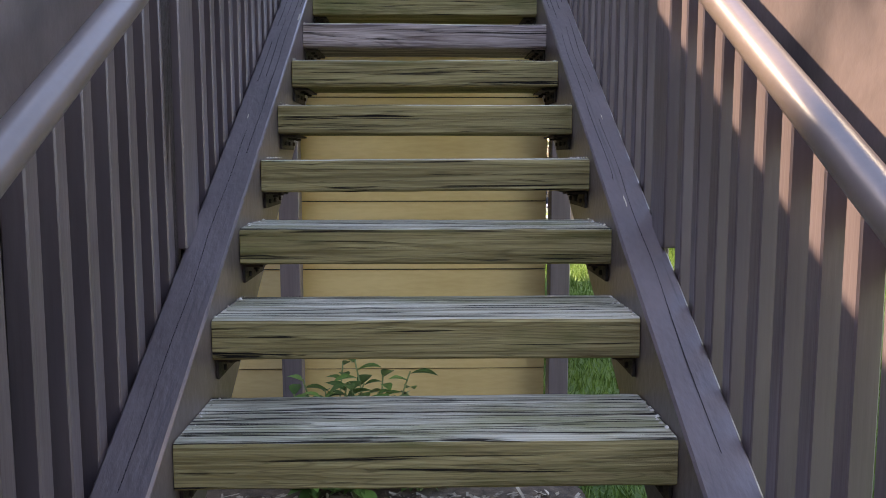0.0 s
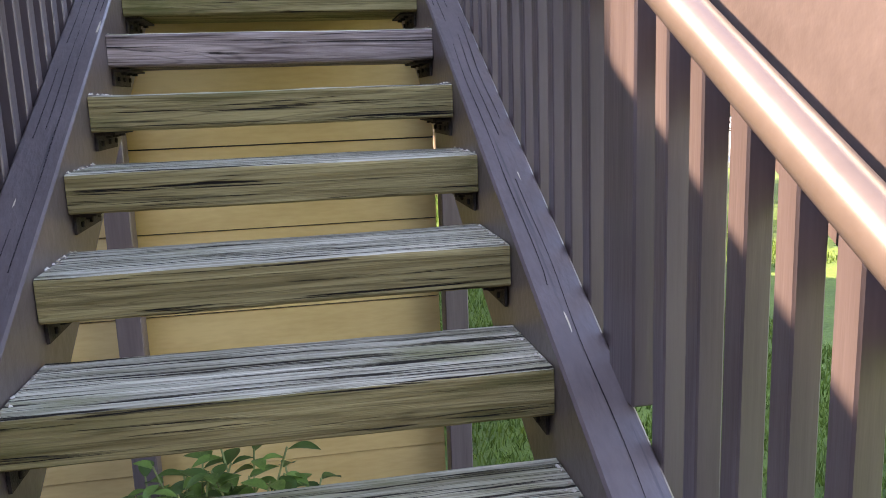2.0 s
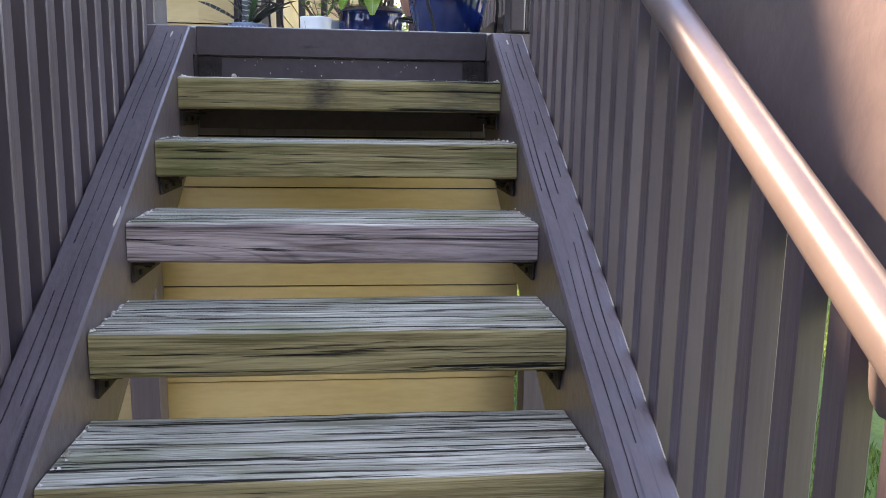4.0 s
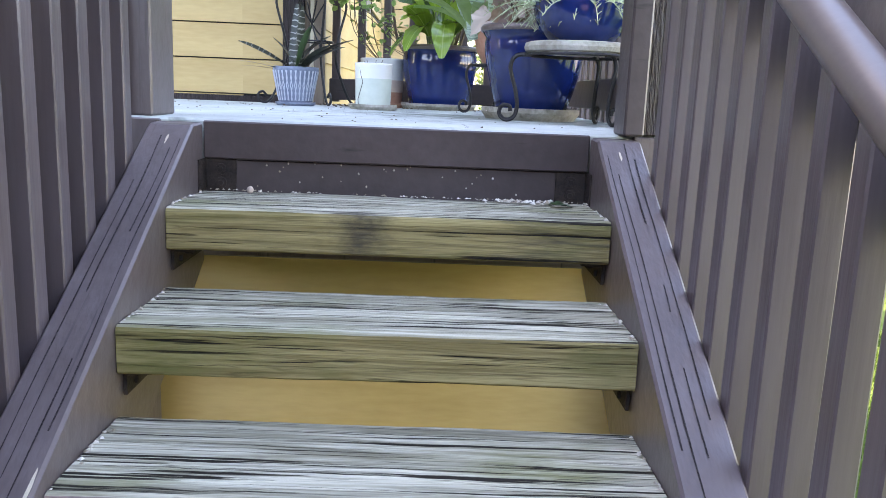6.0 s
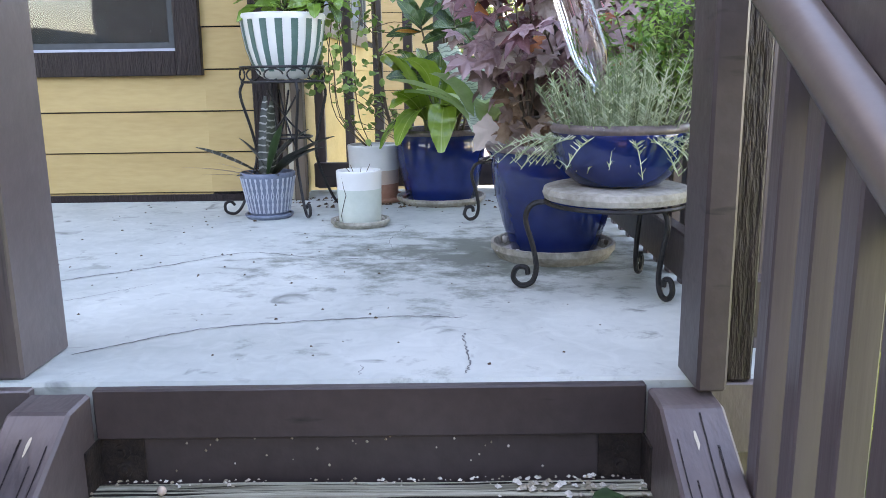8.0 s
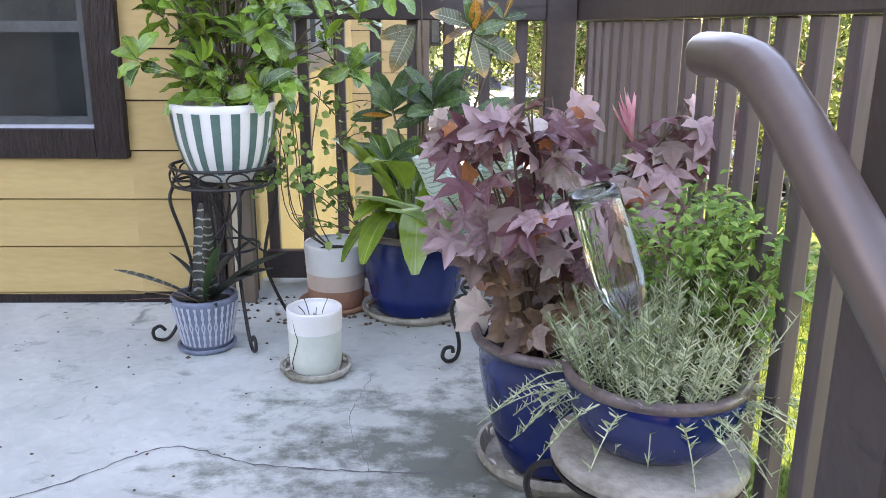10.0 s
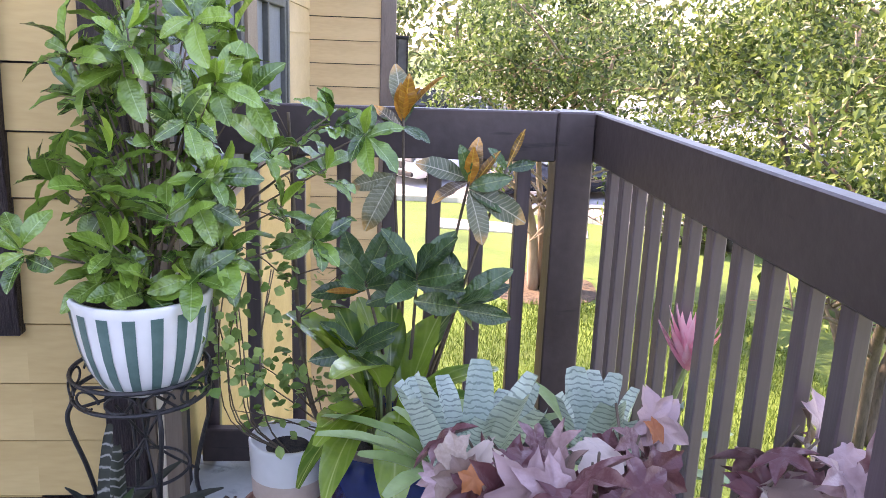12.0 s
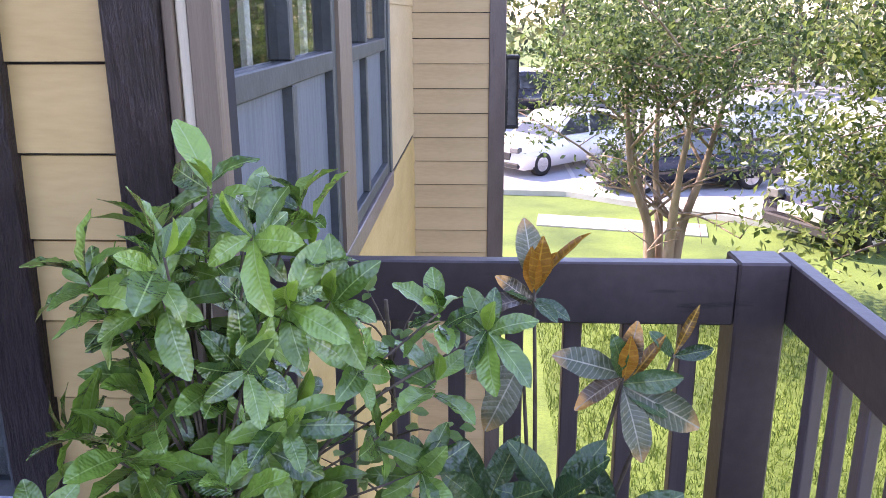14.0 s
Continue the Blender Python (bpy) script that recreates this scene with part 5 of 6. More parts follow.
lv = Leaves(br, "leaf", {"l": lambda: leaf_bm(0.26, 0.034, 0.7, 0.10, 10, 0.6, sharp=0.35), "p": lambda: leaf_bm(0.26, 0.050, 0.4, 0.05, 10, 1.6, sharp=0.6), "s": lambda: leaf_bm(0.19, 0.036, 0.5, 0.45, 9, 0.9, sharp=0.6), "w": lambda: leaf_bm(0.25, 0.042, 0.4, 0.15, 10, 1.7, sharp=0.6), "t": lambda: leaf_bm(0.28, 0.010, 0.4, 0.2, 6, 0.7)},
            {"l": M["leaf_band"], "p": M["leaf_paddle"], "s": M["leaf_dark"], "w": M["leaf_band"], "t": M["leaf_brown"]})
for kind, d, sc in (("l", (0.04, -0.12, 1), 1.0), ("l", (0.02, 0.10, 1), 1.05), ("p", (0.35, -0.2, 1), 0.75), ("w", (-1, -0.25, 0.62), 1.05), ("s", (0.75, -0.2, 0.8), 1.15), ("s", (0.85, 0.1, 1.0), 1.35), ("s", (0.65, -0.45, 0.9), 1.1), ("s", (0.55, 0.3, 1.1), 1.2), ("s", (-0.35, 0.1, 1), 0.9),
                    ("t", (-1, -0.1, 0.30), 1.0), ("t", (-0.9, -0.3, 0.22), 0.8), ("t", (-0.8, 0.2, 0.36), 0.7), ("s", (-0.45, -0.5, 0.35), 0.55), ("s", (0.45, -0.6, 0.4), 0.6)):
    lv.add(kind, aim((R.uniform(-0.02, 0.02), R.uniform(-0.02, 0.02), 0), d, (-d[0], -d[1], 1.2), sc * 1.1, R.uniform(-15, 15)))

# broad strap-leaved plant in the large blue pot
bs = base("potted_foliage", 0.11, 4.46, DECK + 0.24, "potted plant with broad drooping yellow-green leaves", "potted plant")
lv = Leaves(bs, "leaf", {"a": lambda: leaf_bm(0.27, 0.115, 0.40, 0.8, 11, 1.2, 0.3, 0.55), "b": lambda: leaf_bm(0.25, 0.100, 0.45, 0.35, 11, 1.2, 0.3, 0.55), "d": lambda: leaf_bm(0.24, 0.110, 0.4, 1.3, 11, 1.2, 0.3, 0.5)}, {"a": M["leaf_strap"], "b": M["leaf_strap"], "d": M["leaf_strap"]})
stems = bmesh.new()
for k in range(26):
    a = R.uniform(0, 6.283)
    q = R.uniform(0.15, 0.6)
    foot = Vector((0.05 * math.cos(a), 0.05 * math.sin(a), 0))
    knee = foot + Vector((math.cos(a) * 0.07 * q, math.sin(a) * 0.07 * q, R.uniform(0.08, 0.20)))
    tube(stems, [foot, knee], 0.005, 5, taper=0.004)
    lv.add(("a", "b", "d")[k % 3] if math.sin(a) < 0.3 else "b", aim(knee, (math.cos(a) * q, math.sin(a) * q, R.uniform(0.35, 1.1)), (-math.cos(a), -math.sin(a), 1.3), R.uniform(0.75, 1.05), R.uniform(-20, 20)))
for d, at, sc in (((-0.5, -0.7, 0.25), (-0.05, -0.08, 0.12), 0.9), ((-0.1, -0.9, 0.1), (0.02, -0.09, 0.14), 0.95), ((-0.7, -0.4, 0.2), (-0.07, -0.05, 0.10), 0.85)):
    lv.add("d", aim(at, d, (0, 0.3, 1), sc))
part("stem", stems, M["stem_green"], bs, "pale green leaf stalks", smooth=True)

# croton behind it, with bronze and orange top leaves
cr = base("croton", 0.13, 4.60, DECK + 0.24, "tall croton with dark veined and orange-tinged leaves", "potted plant")
lv = Leaves(cr, "leaf", {"d": lambda: leaf_bm(0.20, 0.074, 0.30, 0.25, 9, 1.15, 0.3, 0.7), "m": lambda: leaf_bm(0.15, 0.060, 0.30, 0.3, 9, 1.15, 0.3, 0.7), "r": lambda: leaf_bm(0.165, 0.058, 0.35, 0.35, 9, 1.15, 0.5, 0.7),
                         "w": lambda: leaf_bm(0.185, 0.072, 0.35, 0.30, 9, 1.2, 0.5, 0.7), "o": lambda: leaf_bm(0.115, 0.042, 0.5, 0.15, 8, 1.1, 0.8, 0.8), "f": lambda: leaf_bm(0.14, 0.026, 0.6, 0.15, 8, 1.2, 0.4, 0.8)},
            {"d": M["leaf_croton"], "m": M["leaf_croton"], "r": M["leaf_croton_red"], "w": M["leaf_croton_pale"], "o": M["leaf_croton_orange"], "f": M["leaf_croton_orange"]})
for tip, leaves in (((0.0, 0.05, 0.84), (("w", (-0.15, 0.1, 1), 0.75), ("f", (0.75, 0.1, 0.9), 1.1), ("o", (0.12, -0.3, 1), 1.0), ("o", (0.35, -0.2, 0.9), 0.9), ("o", (-0.1, -0.25, 1), 0.85), ("m", (0.2, 0.3, 1), 0.8), ("r", (-1, -0.35, -0.05), 0.85), ("m", (0.9, -0.2, -0.35), 0.65), ("m", (0.4, -0.6, -0.1), 0.6), ("m", (-0.6, -0.3, 0.5), 0.55), ("r", (-0.7, -0.3, 0.7), 0.6))),
                    ((-0.02, 0.04, 0.69), (("w", (-0.55, -0.45, -1), 0.95), ("w", (-0.8, -0.2, -0.2), 0.7))),
                    ((0.17, -0.03, 0.69), (("w", (-0.85, -0.2, 0.35), 0.85), ("r", (-0.7, -0.4, -0.2), 0.8), ("m", (-0.2, -0.4, 0.9), 0.75), ("o", (0.05, -0.3, 1), 0.9), ("r", (0.1, -0.2, 1), 0.75), ("m", (0.5, -0.3, 0.2), 0.8), ("w", (0.95, -0.2, -0.45), 1.0), ("w", (0.25, -0.5, -0.75), 0.75), ("f", (0.6, 0.1, 0.9), 0.9), ("m", (0.6, -0.2, -0.2), 0.7))),
                    ((0.27, 0.0, 0.72), (("f", (0.4, 0, 1), 0.8), ("m", (0.8, -0.1, 0.2), 0.6), ("m", (-0.5, -0.2, 0.7), 0.6))),
                    ((0.04, -0.10, 0.46), tuple(("d", (math.cos(2.4 * j) * 0.9, math.sin(2.4 * j) * 0.6 - 0.3, 1.2 - 0.16 * j), 0.75 + 0.05 * (j % 4)) for j in range(10))),
                    ((-0.09, -0.10, 0.44), tuple(("d", (math.cos(2.4 * j + 1) * 0.8, math.sin(2.4 * j + 1) * 0.6 - 0.3, 1.2 - 0.2 * j), 0.8) for j in range(7)) + (("f", (-0.9, -0.3, 0.1), 0.7),)),
                    ((0.15, -0.08, 0.38), tuple(("d", (0.4 + math.cos(2.4 * j) * 0.8, math.sin(2.4 * j) * 0.6 - 0.3, 1.0 - 0.2 * j), 0.85) for j in range(7))),
                    ((-0.11, -0.12, 0.27), tuple(("m", (math.cos(2.4 * j) * 0.9, math.sin(2.4 * j) * 0.6 - 0.3, 0.8 - 0.2 * j), 0.9) for j in range(6)))):
    tip = Vector(tip)
    part("stem", tube(bmesh.new(), spline([(tip.x * 0.2, tip.y * 0.2, -0.02), (tip.x * 0.55 + 0.01, tip.y * 0.6, tip.z * 0.5), tip], 6), 0.006, 6, taper=0.0035), M["stem"], cr, smooth=True)
    for j, (kind, d, sz) in enumerate(leaves):
        lv.add(kind, aim(tip - Vector((0, 0, 0.004 * j)), d, (-d[0] * 0.4, -0.75, 0.7), sz * (1.0 if kind in "wrof" else 0.92) * R.uniform(0.92, 1.08), R.uniform(-30, 30)))

# bromeliads with silver bands, and the pink flower
for cx, cy, n, sc in ((0.27, 4.10, 26, 1.22), (0.56, 4.12, 20, 1.15)):
    bro = base("bromeliad", cx, cy, DECK + 0.30, "silvery banded bromeliad rosette with broad strap leaves", "potted plant", "bromeliads")
    lv = Leaves(bro, "leaf", {"u": lambda: leaf_bm(0.26, 0.062, 0.75, 0.20, 12, 0.75, 0.3, sharp=0.16), "o": lambda: leaf_bm(0.30, 0.056, 0.6, 0.8, 12, 0.85, 0.3, sharp=0.25), "g": lambda: leaf_bm(0.30, 0.050, 0.6, 0.95, 12, 0.9, 0.3, sharp=0.3)}, {"u": M["leaf_brom"], "o": M["leaf_brom_green"], "g": M["leaf_brom_green"]})
    for k in range(n):
        a = 2.4 * k + cx * 9
        if k < n * 0.5:
            q = R.uniform(0.10, 0.42)
            lv.add("u", aim((0.05 * math.cos(a), 0.05 * math.sin(a), 0), (q * math.cos(a), q * math.sin(a), 1), (-math.cos(a), -math.sin(a), 0.3), sc * R.uniform(0.75, 1.15), R.uniform(-40, 40)))
        else:
            lv.add("g" if k % 2 else "o", aim((0.05 * math.cos(a), 0.05 * math.sin(a), 0.02), (0.75 * math.cos(a), 0.75 * math.sin(a), R.uniform(0.7, 1.6)), (-math.cos(a), -math.sin(a), 0.9), sc * R.uniform(0.55, 0.95), R.uniform(-20, 20)))
fl = base("pink_flower", 0.67, 4.05, DECK + 0.40, "spiky pink bromeliad flower head on a stalk", "flower")
part("stem", tube(bmesh.new(), [(0, 0, 0), (0.01, 0, 0.15), (0.035, 0, 0.24)], 0.006, 6), M["stem_green"], fl)
lv = Leaves(fl, "petal", {"p": lambda: leaf_bm(0.105, 0.020, 0.5, -0.25, 6, 0.6, 0.3)}, {"p": M["pink"]})
for k in range(44):
    a, h = 2.4 * k, k / 44
    lv.add("p", aim((0.035, 0, 0.225 + 0.035 * h), (math.cos(a) * (1.0 - 0.6 * h), math.sin(a) * (1.0 - 0.6 * h), 1), (-math.cos(a), -math.sin(a), 0.5), R.uniform(0.9, 1.3)))

# dusky lobed-leaf plant in the tall blue pot
mp = base("potted_hibiscus", 0.428, 3.50, DECK + 0.27, "potted plant with dusky purple and brown lobed leaves", "potted plant")
lv = Leaves(mp, "leaf", {"p": lambda: palmate_bm(0.108, 5, 0.52, 1), "q": lambda: palmate_bm(0.098, 5, 0.40, 2), "g": lambda: palmate_bm(0.096, 5, 0.34, 3), "b": lambda: palmate_bm(0.074, 3, 0.25, 4), "o": lambda: palmate_bm(0.056, 5, 0.4, 5)},
            {"p": M["leaf_purple"], "q": M["leaf_purple"], "g": M["leaf_grey"], "b": M["leaf_brown"], "o": M["leaf_orange"]})
stems = bmesh.new()
clusters = ((-0.20, -0.03, 0.47, 0.06), (-0.10, -0.06, 0.50, 0.07), (0.00, 0.00, 0.50, 0.08), (0.25, 0.06, 0.46, 0.05), (0.21, 0.02, 0.49, 0.05), (0.10, -0.02, 0.36, 0.08), (-0.05, -0.12, 0.34, 0.09), (-0.16, -0.08, 0.36, 0.07))
for k in range(25):
    gx, gy, gz, gr = clusters[k % 8]
    a = R.uniform(0, 6.283)
    tip = Vector((gx + R.gauss(0, gr * 0.6), gy + R.gauss(0, gr * 0.6), gz + R.uniform(-0.05, 0.03)))
    foot = Vector((0.09 * math.cos(a), 0.09 * math.sin(a), -0.01))
    line = spline([foot, foot.lerp(tip, 0.5) + Vector((0, 0, 0.04)), tip], 5)
    part("stem", tube(bmesh.new(), line, 0.004, 5, taper=0.002), M["stem"], mp, smooth=True)
    for j in range(17):
        f = R.uniform(0.06, 1.0) if j > 3 else 1.0
        p = line[min(len(line) - 1, int(f * (len(line) - 1)))]
        b = R.uniform(0, 6.283)
        d = Vector((math.cos(b), math.sin(b) - 0.45, R.uniform(-1.1, 0.0)))
        e = p + d.normalized() * R.uniform(0.02, 0.06)
        e.z = max(e.z, 0.085)
        kind = "o" if R.random() < 0.05 else ("p" if f > 0.8 and R.random() < 0.75 else (R.choice("qg") if f > 0.55 else R.choice("bbg")))
        lv.add(kind, aim(e, d, (R.uniform(-0.6, 0.6), -0.9, 0.9), R.uniform(0.55, 1.1), R.uniform(-45, 45)))

# herbs in the blue bowl: grey-green needles and parsley
he = base("herb_planting", 0.525, 3.14, DECK + 0.357, "grey-green needle-leaved herb spilling over the bowl", "potted plant")
bm = bmesh.new()
nr = np.random.RandomState(4)
sprigs, verts, faces = bmesh.new(), [], []
for k in range(250):
    a, q = nr.uniform(0, 6.283), nr.uniform(0.0, 0.14)
    foot = Vector((q * math.cos(a), q * math.sin(a), -0.01))
    over = nr.rand() < 0.30
    L = nr.uniform(0.10, 0.20) + 0.10 * max(0.0, math.cos(a)) * nr.rand()
    d = Vector((math.cos(a) * (q * 3 if not over else 1.0), math.sin(a) * (q * 3 if not over else 1.0), 1.0 if not over else 0.35)).normalized()
    line = [foot + d * L * t + Vector((0, 0, -0.10 * t * t if over else -0.02 * t * t)) for t in np.linspace(0, 1, 9)]
    tube(sprigs, line, 0.0016, 3, taper=0.001)
    for t in range(30):
        u = nr.uniform(0.12, 1.0)
        p = line[min(7, int(u * 8))].lerp(line[min(8, int(u * 8) + 1)], (u * 8) % 1)
        b = nr.uniform(0, 6.283)
        side = d.orthogonal()
        w = Vector((math.cos(b), math.sin(b), 0.5 + 0.4 * u)).normalized() * nr.uniform(0.012, 0.022)
        s2 = w.orthogonal().normalized() * 0.0014
        i = len(verts)
        verts += [p - s2, p + s2, p + w + s2 * 0.4, p + w - s2 * 0.4]
        faces.append((i, i + 1, i + 2, i + 3))
tagged(part("stem", sprigs, M["rosemary"], he, "pale thin sprigs"), kind="stuff")
me = bpy.data.meshes.new("needles")
me.from_pydata([tuple(v) for v in verts], [], faces)
me.materials.append(M["rosemary"])
ob = new("needles", me)
ob.parent = he
tagged(ob, "fine grey-green needles", kind="stuff")
pa = base("parsley", 0.60, 3.22, DECK + 0.37, "fresh green parsley with curled leaflets", "potted plant")
bm, stems = bmesh.new(), bmesh.new()
for k in range(105):
    a, q = R.uniform(0, 6.283), R.uniform(0.01, 0.15)
    tip = Vector((0.03 + q * math.cos(a), q * math.sin(a) * 1.1, R.uniform(0.06, 0.27)))
    tube(stems, spline([(tip.x * 0.3, tip.y * 0.3, -0.09), tip * 0.6, tip], 3), 0.0016, 4)
    for j in range(16):
        c = tip + Vector((R.gauss(0, 0.020), R.gauss(0, 0.020), R.gauss(0, 0.016)))
        leaf_bm(0.024, 0.013, 0.4, 0.5, 3, 1.0, 0.6, bm=bm, m=aim(c, (R.gauss(0, 1), R.gauss(-0.3, 1), R.gauss(0.2, 0.5)), (0, -0.3, 1), R.uniform(0.6, 1.2)))
part("stem", stems, M["stem_green"], pa)
tagged(part("foliage", bm, M["leaf_parsley"], pa, "curled green leaflets"), kind="stuff")

# upturned clear glass bottle, stuck neck down
bt = base("glass_bottle", 0.515, 3.15, DECK + 0.365, "clear glass bottle upturned in the soil, half misted", "bottle")
prof = [(0.0105, 0.0), (0.0125, 0.02), (0.0135, 0.075), (0.020, 0.105), (0.034, 0.135), (0.0385, 0.165), (0.0385, 0.285), (0.037, 0.297), (0.030, 0.301), (0.024, 0.294), (0.0001, 0.286)]
part("neck", lathe(bmesh.new(), [(0.0145, 0.004), (0.0160, 0.006), (0.0160, 0.016), (0.0145, 0.018)], 24), M["white_glaze"], bt, "pale worn collar round the neck", smooth=True)
bm = lathe(bmesh.new(), prof, 32)
lathe(bm, [(max(0.0001, r - 0.003), z - (0.004 if z > 0.28 else 0)) for r, z in reversed(prof)], 32)
bmesh.ops.recalc_face_normals(bm, faces=bm.faces)
ob = part("body", bm, M["glass"], bt, smooth=True)
bt.rotation_euler = (radians(4), radians(-20), 0)
bt.scale = (1.06, 1.06, 1.14)

# a fallen leaf and a pale pellet on the top tread
fallen = tagged(finish(leaf_bm(0.060, 0.036, 0.3, 0.2, 7, 0.9, 0.6), "fallen_leaf", M["leaf_paddle"], loc=(0.355, 2.452, 1.347), smooth=True), "small green leaf fallen on the top tread", "leaf")
fallen.rotation_euler = (0, radians(6), radians(-75))
bm = bmesh.new()
bmesh.ops.create_icosphere(bm, subdivisions=2, radius=0.008)
bmesh.ops.scale(bm, verts=bm.verts, vec=(1.0, 0.8, 1.1))
tagged(finish(bm, "pellet", M["peach"], loc=(-0.335, 2.486, 1.3505), smooth=True), "pale yellow pellet lying on the top tread", "pellet")

# litter: crumbs on the top tread, leaves and grit on the deck
vs, fs = [], []
def crumb(x, y, z, s):
    i = len(vs)
    a = R.uniform(0, 6.283)
    c, d = math.cos(a) * s, math.sin(a) * s
    vs.extend([(x + c, y + d, z), (x - d, y + c, z), (x - c, y - d, z), (x + d, y - c, z), (x + R.uniform(-s, s) * 0.4, y, z + s * 0.8)])
    fs.extend([(i, i + 1, i + 4), (i + 1, i + 2, i + 4), (i + 2, i + 3, i + 4), (i + 3, i, i + 4)])
for k in range(120):
    crumb(R.uniform(-0.44, 0.44), 2.535 - abs(R.gauss(0, 0.010)), 1.343, R.uniform(0.0015, 0.005))
for k in range(26):
    x, z, q = R.uniform(-0.36, 0.40), R.uniform(1.352, 1.42), R.uniform(0.0012, 0.0032)
    i = len(vs)
    vs.extend([(x - q, 2.5495, z), (x, 2.5495, z - q), (x + q, 2.5495, z), (x, 2.5495, z + 1.4 * q), (x, 2.5475, z)])
    fs.extend([(i, i + 1, i + 4), (i + 1, i + 2, i + 4), (i + 2, i + 3, i + 4), (i + 3, i, i + 4)])
for n in range(0, 9):
    for k in range(26):
        sx = R.choice((-1, 1))
        crumb(sx * (0.452 - abs(R.gauss(0, 0.006))), n * GOING + R.uniform(0.0, 0.26), n * RISE + 0.003, R.uniform(0.002, 0.006))
for k in range(60):
    crumb(0.30 + R.gauss(0, 0.06), 2.50 + R.gauss(0, 0.015), 1.344, R.uniform(0.003, 0.008))
me = bpy.data.meshes.new("crumbs")
me.from_pydata(vs, [], fs)
me.materials.append(M["crumb"])
tagged(new("crumbs", me), "pale crumbs and grit swept along the tread edges", "debris", kind="stuff")
vs, fs = [], []
for k in range(260):
    x, y = R.gauss(-0.05, 0.3), 4.62 - abs(R.gauss(0, 0.16))
    if -0.75 < x < 0.6:
        crumb(x, y, DECK + 0.001, R.uniform(0.003, 0.011))
for k in range(120):
    crumb(R.uniform(-1.1, 0.6), R.uniform(2.6, 4.5), DECK + 0.001, R.uniform(0.0015, 0.005))
me = bpy.data.meshes.new("leaf_litter")
me.from_pydata(vs, [], fs)
me.materials.append(M["mulch"])
tagged(new("leaf_litter", me), "brown leaf litter and grit on the deck", "debris", kind="stuff")


# ---- garden and parking lot ----
def leaf_cloud(name, centres, size, per, spread, material, parent=None, label="", seed=1, flat=0.6):
    """Many small folded leaves scattered round the given centres, as one mesh."""
    r = np.random.RandomState(seed)
    c = np.repeat(np.array(centres, dtype=float), per, axis=0)
    n = len(c)
    c += r.normal(0, 1, (n, 3)) * np.array(spread)
    d = r.normal(0, 1, (n, 3)) + (0, 0, -0.2)
    d /= np.linalg.norm(d, axis=1)[:, None]
    up = r.normal(0, flat, (n, 3)) + (0, 0, 1.0)
    x = np.cross(d, up)
    x /= np.linalg.norm(x, axis=1)[:, None] + 1e-6
    s = size * r.uniform(0.6, 1.3, n)[:, None]
    z = np.cross(x, d)
    v = np.stack([c, c + d * s * 0.5 + x * s * 0.26 + z * s * 0.08, c + d * s, c + d * s * 0.5 - x * s * 0.26 + z * s * 0.08], axis=1).reshape(-1, 3)
    i = np.arange(n)[:, None] * 4
    f = np.concatenate([np.concatenate([i, i + 1, i + 2], 1), np.concatenate([i, i + 2, i + 3], 1)])
    me = bpy.data.meshes.new(name)
    me.from_pydata(v.tolist(), [], f.tolist())
    me.materials.append(material)
    ob = new(name, me)
    if parent is not None:
        ob.parent = parent
    return tagged(ob, label, kind="stuff")


def tree(x, y, trunks, height, crown, seed, leaf_mat, bark, label, size=0.11, per=34, low=0.35, lean=0.28, clumps=200):
    """Several leaning trunks, limbs that fork twice, and a ragged crown of leaf clumps at the limb ends."""
    r = random.Random(seed)
    t = base("tree", x, y, GROUND, label, "tree", "garden trees")
    ends = []
    for k in range(trunks):
        a = 2 * math.pi * k / trunks + r.uniform(-0.4, 0.4)
        f = Vector((math.cos(a) * 0.16, math.sin(a) * 0.16, -0.05))
        top = Vector((math.cos(a) * lean * height, math.sin(a) * lean * height, height * r.uniform(0.6, 0.78)))
        line = spline([f, f * 1.6 + Vector((0, 0, height * 0.22)), f.lerp(top, 0.55) + Vector((r.uniform(-0.1, 0.1), r.uniform(-0.1, 0.1), 0)), top], 5)
        part("trunk", tube(bmesh.new(), line, r.uniform(0.075, 0.11), 9, taper=0.025), bark, t, smooth=True)
        for j in range(7):
            p = line[r.randrange(len(line) // 3, len(line))]
            b = r.uniform(0, 6.283)
            e = p + Vector((math.cos(b), math.sin(b), r.uniform(0.0, 0.8))) * crown * r.uniform(0.35, 0.85)
            bm = bmesh.new()
            limb = spline([p, p.lerp(e, 0.5) + Vector((0, 0, 0.12)), e], 4)
            tube(bm, limb, 0.026, 6, taper=0.008)
            for q in range(3):
                g = limb[r.randrange(3, len(limb))]
                w = g + Vector((r.uniform(-1, 1), r.uniform(-1, 1), r.uniform(-0.5, 0.6))) * crown * 0.28
                tube(bm, [g, g.lerp(w, 0.5) + Vector((0, 0, 0.04)), w], 0.010, 4, taper=0.004)
                ends.append(w)
            part("limb", bm, bark, t, smooth=True)
            ends += [e, limb[-3]]
    cs = [e + Vector((r.gauss(0, 0.22), r.gauss(0, 0.22), r.gauss(0, 0.2))) for e in (ends * (1 + clumps // max(1, len(ends))))[:clumps]]
    cs = [c for c in cs if c.z > height * low * r.uniform(0.7, 1.2)]
    leaf_cloud("crown", [tuple(c) for c in cs], size, per, (0.20, 0.20, 0.15), leaf_mat, t, "ragged crown of small leaves", seed)
    return t


tree(2.75, 14.8, 5, 5.2, 2.3, 3, M["leaf_tree"], M["bark"], "multi-trunked crape myrtle with smooth pale bark on the lawn", size=0.09, per=62, low=0.46, lean=0.16, clumps=380)
